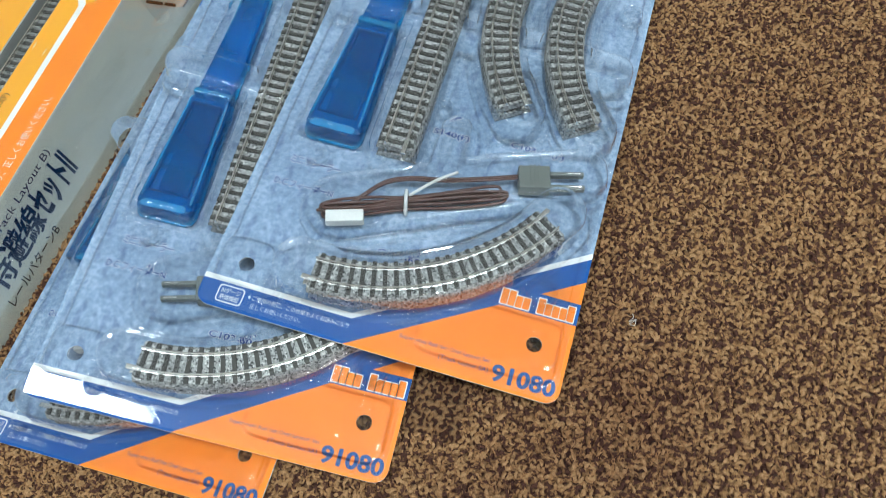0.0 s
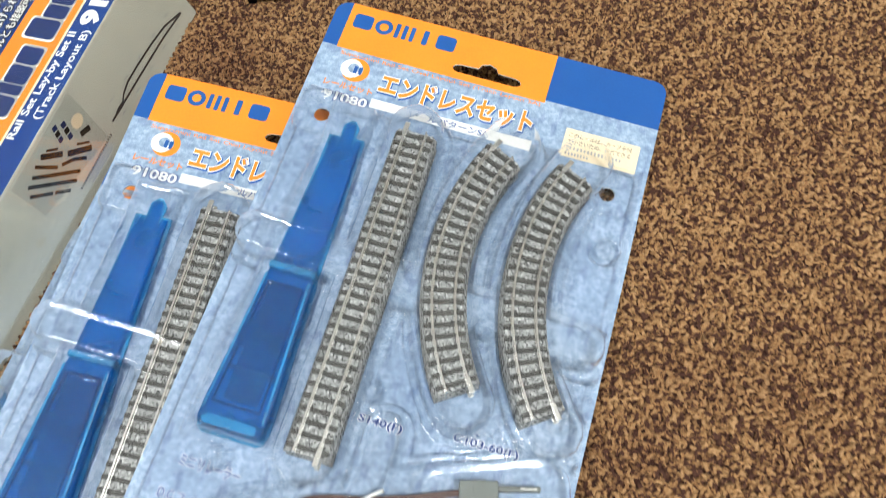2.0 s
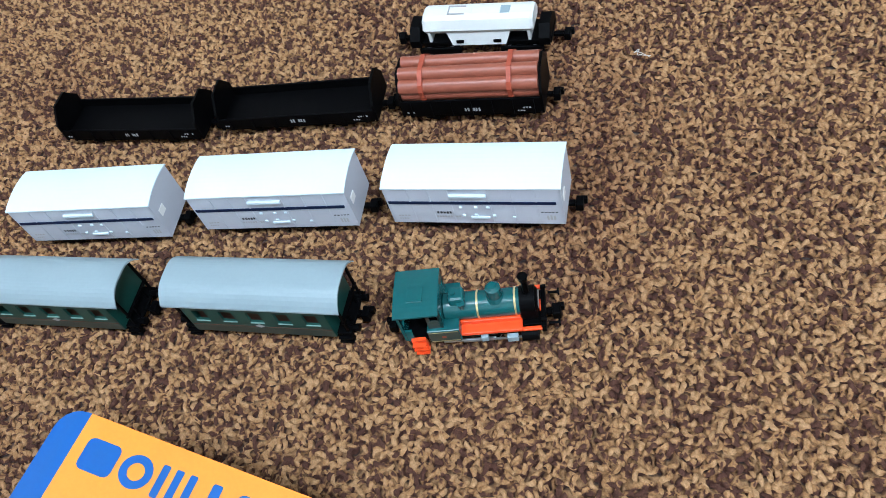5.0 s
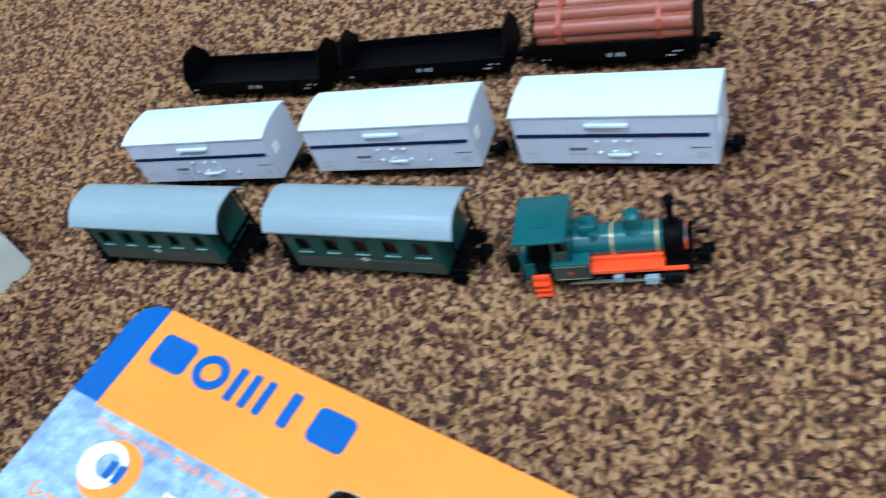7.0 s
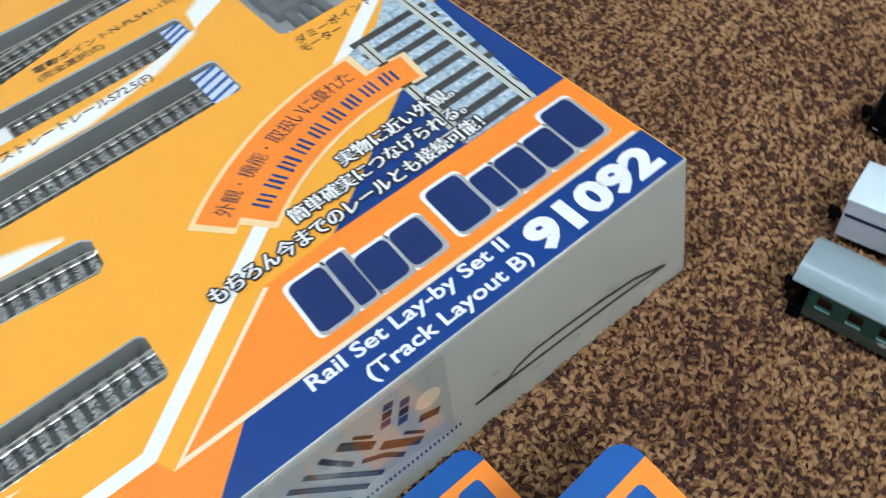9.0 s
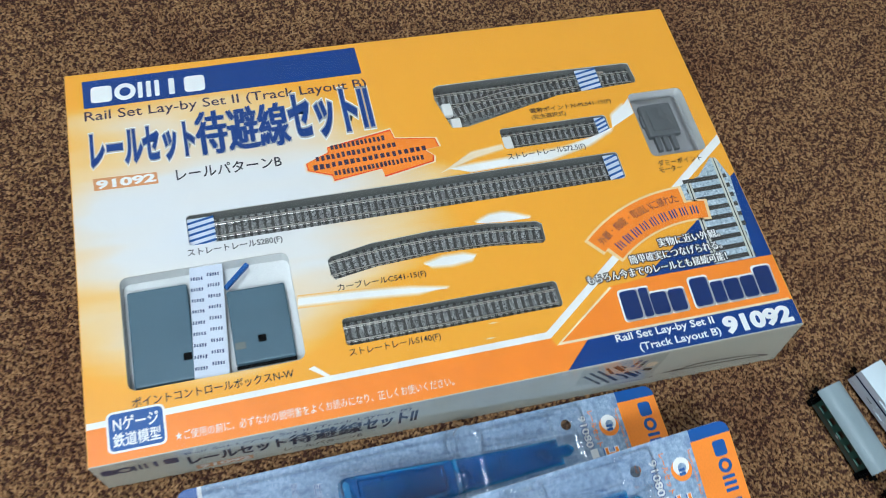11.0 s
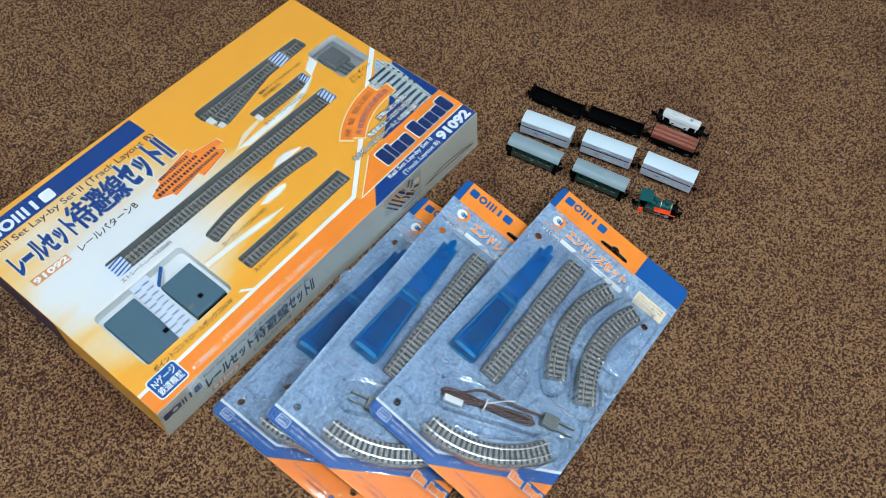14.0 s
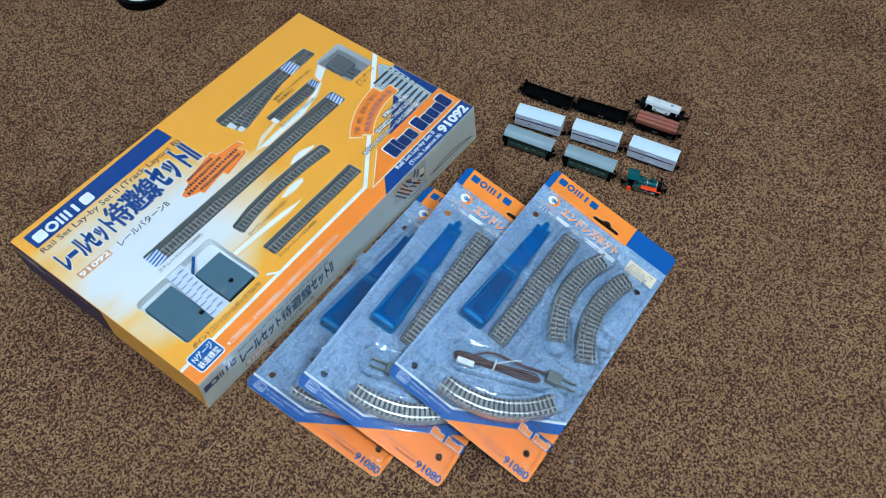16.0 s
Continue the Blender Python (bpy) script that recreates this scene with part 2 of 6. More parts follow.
M = dict(
    white=paint("white_print", (0.80, 0.80, 0.78), 0.4),
    cream=paint("cream_print", (0.80, 0.66, 0.45), 0.5),
    orange=paint("orange_print", (0.86, 0.245, 0.018), 0.4),
    amber=paint("amber_print", (0.80, 0.38, 0.05), 0.4),
    peach=paint("peach_print", (0.62, 0.28, 0.11), 0.4),
    amber_pale=paint("amber_fade_print", (0.81, 0.47, 0.13), 0.4),
    cream_pale=paint("cream_fade_print", (0.80, 0.68, 0.50), 0.4),
    halo=paint("pale_amber_print", (0.80, 0.58, 0.30), 0.4),
    blue=paint("blue_print", (0.009, 0.082, 0.31), 0.38),
    navy=paint("navy_print", (0.007, 0.025, 0.12), 0.38),
    royal=paint("royal_print", (0.004, 0.042, 0.215), 0.38),
    black=paint("black_print", (0.015, 0.015, 0.02), 0.5),
    grey=paint("grey_print", (0.36, 0.36, 0.36), 0.5),
    silver=paint("silver_print", (0.53, 0.54, 0.465), 0.4, vary=0.05),
    tape=paint("tape_white", (0.60, 0.65, 0.74), 0.35),
    plum=paint("plum_print", (0.035, 0.02, 0.06), 0.45),
    board=paint("white_board", (0.66, 0.65, 0.62), 0.8, relief=0.0002),
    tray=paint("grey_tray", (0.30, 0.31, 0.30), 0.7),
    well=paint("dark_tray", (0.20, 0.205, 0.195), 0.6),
    pale=paint("pale_tray", (0.70, 0.71, 0.70), 0.45),
    picture=paint("picture_grey", (0.43, 0.44, 0.385), 0.5, spec=0.3),
    lid=lid_print_material(),
    card=card_back_material(),
    blister=clear_plastic("clear_blister", 0.045, 60.0, 0.00012, (0.985, 0.99, 1.0), 1.0, 2.0),
    film=clear_plastic("shrink_film", 0.10, 35.0, 0.0006, (0.99, 0.99, 0.99), 0.2),
    photo=speckle("photo_ballast", (0.24, 0.31, 0.37), (0.38, 0.47, 0.54), (0.56, 0.64, 0.70), 900.0),
    ballast=speckle("track_ballast", (0.04, 0.042, 0.042), (0.32, 0.325, 0.315), (0.62, 0.625, 0.61)),
    ballast_dark=speckle("carton_ballast", (0.03, 0.031, 0.03), (0.22, 0.225, 0.218), (0.44, 0.445, 0.43)),
    sleeper=paint("track_sleeper", (0.050, 0.048, 0.043), 0.6),
    rail=paint("nickel_rail", (0.80, 0.79, 0.75), 0.27, 1.0),
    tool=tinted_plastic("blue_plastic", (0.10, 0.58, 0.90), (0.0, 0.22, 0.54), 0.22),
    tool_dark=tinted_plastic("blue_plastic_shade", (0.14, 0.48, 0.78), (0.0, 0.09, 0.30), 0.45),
    # paler copy of the blue plastic, for highlights painted along the edges
    tool_glint=tinted_plastic("blue_plastic_glint", (0.50, 0.86, 1.0), (0.05, 0.42, 0.76), 0.42),
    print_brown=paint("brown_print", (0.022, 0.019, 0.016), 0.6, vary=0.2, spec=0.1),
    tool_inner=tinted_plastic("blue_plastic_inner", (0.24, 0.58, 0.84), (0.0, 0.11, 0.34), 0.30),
    wire=paint("brown_wire", (0.085, 0.035, 0.025), 0.4),
    lint=paint("lint_fibre", (0.44, 0.41, 0.38), 0.8),
    nylon=paint("white_nylon", (0.75, 0.75, 0.72), 0.4),
    plug=paint("grey_plastic", (0.15, 0.165, 0.15), 0.5),
    motor=paint("mid_grey_plastic", (0.15, 0.16, 0.165), 0.4),
    box_part=paint("slate_plastic", (0.068, 0.126, 0.168), 0.45),
    stripe=paint("stripe_paint", (0.006, 0.014, 0.045), 0.5, spec=0.15),
    wagon=paint("pale_grey_paint", (0.455, 0.475, 0.53), 0.45, vary=0.03),
    wagon_roof=paint("white_roof_paint", (0.57, 0.66, 0.71), 0.5, vary=0.03),
    coach=paint("dark_green_paint", (0.008, 0.044, 0.035), 0.4),
    coach_roof=paint("blue_grey_paint", (0.235, 0.298, 0.325), 0.36, vary=0.04),
    loco=paint("green_paint", (0.009, 0.074, 0.077), 0.22),
    sill=paint("pale_green_paint", (0.17, 0.27, 0.24), 0.4),
    tank_side=paint("dark_olive_paint", (0.030, 0.042, 0.034), 0.4),
    red=paint("orange_red_plastic", (0.75, 0.065, 0.008), 0.35),
    dark=paint("black_plastic", (0.0016, 0.0016, 0.0019), 0.45, spec=0.04),
    steel=paint("bright_metal", (0.62, 0.62, 0.62), 0.3, 0.9),
    gold=paint("gold_line", (0.46, 0.37, 0.17), 0.35, 0.5),
    log=paint("brown_red_load", (0.24, 0.070, 0.040), 0.36, vary=0.15),
    strap=paint("rust_strap", (0.30, 0.055, 0.025), 0.5),
    seat=paint("brown_interior", (0.085, 0.032, 0.02), 0.6),
    tank=paint("ivory_paint", (0.60, 0.61, 0.60), 0.4, vary=0.04),
    wall=paint("wall_paper", (0.78, 0.77, 0.74), 0.9, scale=60.0, vary=0.04),
    ceiling=paint("ceiling_board", (0.82, 0.82, 0.80), 0.95, scale=40.0, vary=0.04),
)


# ---- building helpers ----
def mesh_of(name, bm, material, smooth=False):
    me = bpy.data.meshes.new(name)
    bmesh.ops.recalc_face_normals(bm, faces=bm.faces[:]) if not smooth or smooth == "closed" else None
    for f in bm.faces:
        f.smooth = bool(smooth)
    bm.to_mesh(me)
    bm.free()
    me.materials.append(material)
    return me


def part(name, bm, material, parent, label="", smooth=False):
    ob = new(name, mesh_of(name, bm, material, smooth))
    ob.parent = parent
    return tagged(ob, label)


def thing(name, label, category, group="", kind=""):
    return tagged(new(name), label, category, group, kind)


def block(bm, x0, y0, z0, x1, y1, z1, bevel=0.0):
    made = bmesh.ops.create_cube(bm, size=1.0, matrix=Matrix.LocRotScale(((x0 + x1) / 2, (y0 + y1) / 2, (z0 + z1) / 2), None, (x1 - x0, y1 - y0, z1 - z0)))
    if bevel:
        edges = list({e for v in made["verts"] for e in v.link_edges})
        bmesh.ops.bevel(bm, geom=edges, offset=bevel, segments=2, profile=0.5, affect="EDGES")
    return bm


def cuboid(x0, y0, z0, x1, y1, z1, bevel=0.0):
    return block(bmesh.new(), x0, y0, z0, x1, y1, z1, bevel)


def rod(bm, a, b, r0, r1=None, seg=12, caps=True):
    a, b = Vector(a), Vector(b)
    turn = (b - a).to_track_quat("Z", "Y").to_matrix().to_4x4()
    bmesh.ops.create_cone(bm, cap_ends=caps, segments=seg, radius1=r0, radius2=r0 if r1 is None else r1, depth=(b - a).length, matrix=Matrix.Translation((a + b) / 2) @ turn)
    return bm


def rounded(x0, y0, x1, y1, r, seg=5):
    pts = []
    for cx, cy, a0 in ((x1 - r, y1 - r, 0), (x0 + r, y1 - r, 90), (x0 + r, y0 + r, 180), (x1 - r, y0 + r, 270)):
        for k in range(seg + 1):
            a = radians(a0 + 90 * k / seg)
            pts.append((cx + r * math.cos(a), cy + r * math.sin(a)))
    return pts


def disc(cx, cy, r, seg=16):
    return [(cx + r * math.cos(2 * math.pi * k / seg), cy + r * math.sin(2 * math.pi * k / seg)) for k in range(seg)]


def sheet(outer, holes=(), z=0.0, thick=0.0, scale=MM):
    """A flat piece with openings, in millimetres; thick: how far it goes down."""
    bm = bmesh.new()
    edges = []
    for loop in (outer, *holes):
        vs = [bm.verts.new((x * scale, y * scale, z * scale)) for x, y in loop]
        edges += [bm.edges.new((vs[k], vs[(k + 1) % len(vs)])) for k in range(len(vs))]
    if holes:
        bmesh.ops.triangle_fill(bm, use_beauty=True, use_dissolve=False, edges=edges)
    else:
        bmesh.ops.contextual_create(bm, geom=edges)
    bmesh.ops.recalc_face_normals(bm, faces=bm.faces[:])
    if bm.faces and sum(f.normal.z for f in bm.faces) < 0:
        bmesh.ops.reverse_faces(bm, faces=bm.faces[:])
    if thick:
        made = bmesh.ops.extrude_face_region(bm, geom=bm.faces[:])
        for v in made["geom"]:
            if isinstance(v, bmesh.types.BMVert):
                v.co.z -= thick * scale
        bmesh.ops.recalc_face_normals(bm, faces=bm.faces[:])
    return bm


def raw_text(body, bold):
    cu = bpy.data.curves.new("writing", "FONT")
    cu.body, cu.offset, cu.resolution_u = body, bold, 3
    ob = new("writing", cu)
    dg = bpy.context.evaluated_depsgraph_get()
    dg.update()
    me = bpy.data.meshes.new_from_object(ob.evaluated_get(dg))
    bpy.data.objects.remove(ob)
    bpy.data.curves.remove(cu)
    return me


def writing(name, body, x0, y0, x1, y1, z, material, parent, bold=0.0, turn=None):
    """Printed words that fill the given rectangle, in millimetres. turn: a matrix for faces other than the upper one."""
    plain = raw_text(body, 0.0)
    co = np.empty(len(plain.vertices) * 3)
    plain.vertices.foreach_get("co", co)
    co = co.reshape(-1, 3)
    lo, hi = co.min(0), co.max(0)
    me = raw_text(body, bold) if bold else plain
    sx, sy = (x1 - x0) / (hi[0] - lo[0]), (y1 - y0) / (hi[1] - lo[1])
    m = Matrix.Translation((x0 * MM, y0 * MM, z * MM)) @ Matrix.Diagonal((sx * MM, sy * MM, 1, 1)) @ Matrix.Translation((-lo[0], -lo[1], 0))
    me.transform(m)
    if turn:
        me.transform(turn)
    me.name = name
    me.materials.clear()
    me.materials.append(material)
    ob = new(name, me)
    ob.parent = parent
    return ob


def bars(name, x0, y0, x1, y1, z, count, material, parent, seed=1, fill=0.78, turn=None):
    """Plain strokes for writing that stays unread and for logos."""
    rnd = random.Random(seed)
    bm = bmesh.new()
    step = (x1 - x0) / count
    for k in range(count):
        a, w = x0 + k * step, step * fill * rnd.uniform(0.8, 1.1)
        lo, hi = y0 + (y1 - y0) * rnd.uniform(0, 0.12), y1 - (y1 - y0) * rnd.uniform(0, 0.15)
        vs = [bm.verts.new((x * MM, y * MM, z * MM)) for x, y in ((a, lo), (a + w, lo), (a + w, hi), (a, hi))]
        bm.faces.new(vs)
    if turn:
        bm.transform(turn)
    return part(name, bm, material, parent)


def logo(name, x0, y0, x1, y1, z, count, material, parent, grow=0.0, turn=None, heights=None, slant=0.0, widths=None):
    """A brand mark as plain shapes: slabs, and for five pieces a ring and bars among them."""
    widths = widths or (1.0,) * count
    unit = (x1 - x0) / sum(widths)
    high = y1 - y0
    for k in range(count):
        h = heights[k] if heights else 1.0
        if h <= 0:
            continue
        a = x0 + unit * sum(widths[:k])
        c = a + unit * widths[k] * 0.9
        if count == 5 and k == 1:
            loops = [(disc((a + c) / 2, (y0 + y1) / 2, high * 0.52, 22), disc((a + c) / 2, (y0 + y1) / 2, high * 0.27, 18))]
        elif count == 5 and k == 2:
            w = (c - a) / 5
            loops = [(rounded(a + 2 * w * j - grow, y0 - grow, a + (2 * j + 1.1) * w + grow, y1 + grow, w * 0.25, 3), None) for j in range(3)]
        elif count == 5 and k == 3:
            loops = [(rounded(a + 0.36 * (c - a) - grow, y0 - grow, a + 0.64 * (c - a) + grow, y1 + grow, (c - a) * 0.06, 3), None)]
        else:
            loops = [(rounded(a - grow, y0 - grow, c + grow, y0 + high * h + grow, min(0.2 * (c - a), 0.2 * high), 3), None)]
        for outer, hole in loops:
            bm = sheet(outer, [hole] if hole else [], z)
            for v in bm.verts:
                v.co.x += slant * (v.co.y - y0 * MM)
            if turn:
                bm.transform(turn)
            part(name, bm, material, parent)


# ---- the room ----
ROOM = (-1.35, -1.75, 2.25, 1.85, 2.4)


def wall_piece(name, x0, y0, z0, x1, y1, z1, material, label, category):
    ob = new(name, mesh_of(name, cuboid(x0, y0, z0, x1, y1, z1), material))
    return tagged(ob, label, category, kind="structure")


rx0, ry0, rx1, ry1, rh = ROOM
wall_piece("floor", rx0 - 0.1, ry0 - 0.1, -0.02, rx1 + 0.1, ry1 + 0.1, 0.0, carpet_material("carpet_ground", False), "brown and tan loop pile carpet floor", "floor")
wall_piece("ceiling", rx0 - 0.1, ry0 - 0.1, rh, rx1 + 0.1, ry1 + 0.1, rh + 0.02, M["ceiling"], "plain off-white ceiling", "ceiling")
wall_piece("wall_west", rx0 - 0.1, ry0, 0.0, rx0, ry1, rh, M["wall"], "plain pale papered wall", "wall")
wall_piece("wall_east", rx1, ry0, 0.0, rx1 + 0.1, ry1, rh, M["wall"], "plain pale papered wall", "wall")
wall_piece("wall_south", rx0 - 0.1, ry0 - 0.1, 0.0, rx1 + 0.1, ry0, rh, M["wall"], "plain pale papered wall", "wall")
wall_piece("wall_north", rx0 - 0.1, ry1, 0.0, rx1 + 0.1, ry1 + 0.1, rh, M["wall"], "plain pale papered wall", "wall")

glow, gnt, gb = nodes_of("lamp_glow")
gb.inputs["Emission Color"].default_value = (0.97, 1.0, 1.0, 1)
gb.inputs["Emission Strength"].default_value = 23.0
for lamp_at, watts, wide in LAMPS:
    lamp = thing("ceiling_lamp", "unseen round white ceiling lamp, switched on", "lamp", "ceiling lamps")
    lamp.location = lamp_at
    r = wide / 2
    part("diffuser", rod(bmesh.new(), (0, 0, -0.03), (0, 0, 0.01), r + 0.02, r + 0.04, 40), glow, lamp)
    part("rim", rod(bmesh.new(), (0, 0, 0.01), (0, 0, 0.04), r + 0.055, r + 0.055, 40), M["nylon"], lamp)


# ---- the three blister packs ----
CARD_W, CARD_H = 157.0, 296.0
PACKS = [
    pose(0.1096, -0.1261, 0.0473, -0.49, 14.54, -89.22),
    pose(0.0537, -0.0669, 0.0464, 0.86, 15.81, -85.92),
    pose(0.0364, -0.0112, 0.0051, -0.15, 0.43, -89.16),
]
HOLES = [disc(13, 234, 3.4), disc(142, 233, 3.4), disc(15, 22, 3.4)]
HOLE_LOW = disc(142, 23, 3.4)
HANG = [(61, 275.6), (61.8, 274.2), (64, 273.6), (90, 273.6), (92.2, 274.2), (93, 275.6), (92.2, 277.2), (90, 278.0), (81.6, 278.4), (80.4, 280.8), (77, 282.0), (73.6, 280.8), (72.4, 278.4), (64, 278.0), (61.8, 277.2)]


def arc_track(cx, cy, ex, ey, bulge, radius=103.0, sweep=60.0):
    """Middle line of a curved track between two ends, millimetres: centre, radius, first angle, sweep."""
    mx, my = (cx + ex) / 2, (cy + ey) / 2
    dx, dy = ex - cx, ey - cy
    d = math.hypot(dx, dy)
    nx, ny = -dy / d * bulge, dx / d * bulge
    rise = radius * math.cos(radians(sweep / 2))
    ox, oy = mx - nx * rise, my - ny * rise
    a0 = math.degrees(math.atan2(cy - oy, cx - ox))
    a1 = math.degrees(math.atan2(ey - oy, ex - ox))
    turn = (a1 - a0 + 180) % 360 - 180
    return ox, oy, radius, (a0 + a1) / 2 if abs(a1 - a0) < 180 else (a0 + a1) / 2 + 180, math.copysign(sweep, turn)


CURVES = [arc_track(95.6, 233.0, 105.3, 130.0, -1), arc_track(126.8, 232.0, 138.4, 130.0, -1), arc_track(46.9, 24.5, 134.0, 74.0, -1)]


def arc_distance(u, v, arc):
    ox, oy, r, mid, sweep = arc
    a = np.degrees(np.arctan2(v - oy, u - ox)) - mid
    a = (a + 180) % 360 - 180
    a = np.radians(np.clip(a, -abs(sweep) / 2 - 3, abs(sweep) / 2 + 3) + mid)
    return np.hypot(u - ox - r * np.cos(a), v - oy - r * np.sin(a))


def segment_distance(u, v, ax, ay, bx, by):
    t = np.clip(((u - ax) * (bx - ax) + (v - ay) * (by - ay)) / ((bx - ax) ** 2 + (by - ay) ** 2), 0, 1)
    return np.hypot(u - ax - t * (bx - ax), v - ay - t * (by - ay))


def box_distance(u, v, x0, y0, x1, y1, r):
    qx, qy = np.abs(u - (x0 + x1) / 2) - (x1 - x0) / 2 + r, np.abs(v - (y0 + y1) / 2) - (y1 - y0) / 2 + r
    return np.hypot(np.maximum(qx, 0), np.maximum(qy, 0)) + np.minimum(np.maximum(qx, qy), 0) - r


def blister_bmesh(flattened=False):
    """The moulded clear shell: one skin that rises over each thing in the pack."""
    us, vs = np.arange(1.5, 156.01, 0.55), np.arange(1.0, 247.01, 0.55)
    u, v = np.meshgrid(us, vs)
    h = np.full(u.shape, 0.5)

    np.maximum(h, np.clip(0.5 + (v - 1.0) * 0.165, 0.5, 2.4), out=h, where=v < 13)

    # the drawn skin wavers a little along its walls
    wob = np.random.RandomState(8).normal(0, 1, u.shape)
    for axis in (0, 1):
        for k in range(16):
            wob = (np.roll(wob, 1, axis) + 2 * wob + np.roll(wob, -1, axis)) / 4
    wob *= 0.10 / wob.std()

    def rise(dist, height, wall=0.85):
        dist = dist + wob
        if height > 9:
            np.maximum(h, 3.4 / (1 + np.exp(np.clip((dist - 3.6) * 3.5, -30, 30))) + 0.9 * np.exp(-((dist - 3.2) / 0.8) ** 2), out=h)
        bead = 0.55 * np.exp(-((dist + 2.2) / 0.9) ** 2) if height > 9 else 0.0
        np.maximum(h, height * (1 / (1 + np.exp(np.clip(dist / wall * 3.2, -30, 30)))) + bead, out=h)

    rise(box_distance(u, v, 5, 11, 152, 240, 9), 2.0)
    width = 9.5 + 5.5 * np.clip((215 - v) / 110, 0, 1)
    rise(np.maximum(np.abs(u - 29) - width, np.maximum(90 - v, v - 236)), 13.2)
    rise(segment_distance(u, v, 57.6, 231, 59.7, 91) - 12, 15.6)
    for arc in CURVES:
        rise(arc_distance(u, v, arc) - 12, 15.6)
    rise(segment_distance(u, v, 46, 58, 112, 90) - 15, 10.5)
    rise(segment_distance(u, v, 112, 92, 143, 104) - 12, 11.5)
    for cx, cy in ((13, 234), (142, 233), (15, 22), (142, 23)):
        rise(box_distance(u, v, cx - 11, cy - 11, cx + 11, cy + 11, 5), 4.0)
        h[np.hypot(u - cx, v - cy - (6 if cy > 100 else 6)) < 2.6] += 1.8
    rise(box_distance(u, v, 94, 6, 153, 34, 6), 3.6)
    for cx, cy, r in ((10, 168, 12), (148, 160, 12), (84, 103, 9), (74, 122, 5), (26, 82, 5), (147, 205, 6), (147, 128, 5), (140, 45, 7), (30, 12, 5)):
        rise(np.hypot(u - cx, v - cy) - r, 6.0)
        if r < 8:
            h -= 2.4 / (1 + np.exp(np.clip((np.hypot(u - cx, v - cy) - r + 2.2) * 3.5, -30, 30)))
    # finger grip that runs across the pack, and one over the cable
    rise(segment_distance(u, v, 11, 168, 146, 160) - 8.5, 16.6, 0.8)
    rise(segment_distance(u, v, 84, 86, 84, 108) - 8, 13.0, 1.2)
    if flattened:
        h = np.where(u > 66, np.minimum(h, 9.2), h)
    rnd = np.random.RandomState(3)
    h += rnd.normal(0, 0.007, h.shape)
    bm = bmesh.new()
    rows = [[bm.verts.new((x * MM, y * MM, (0.9 + z) * MM)) for x, y, z in zip(ru, rv, rh_)] for ru, rv, rh_ in zip(u, v, h)]
    for a, c in zip(rows, rows[1:]):
        for k in range(len(a) - 1):
            bm.faces.new((a[k], a[k + 1], c[k + 1], c[k]))
    return bm


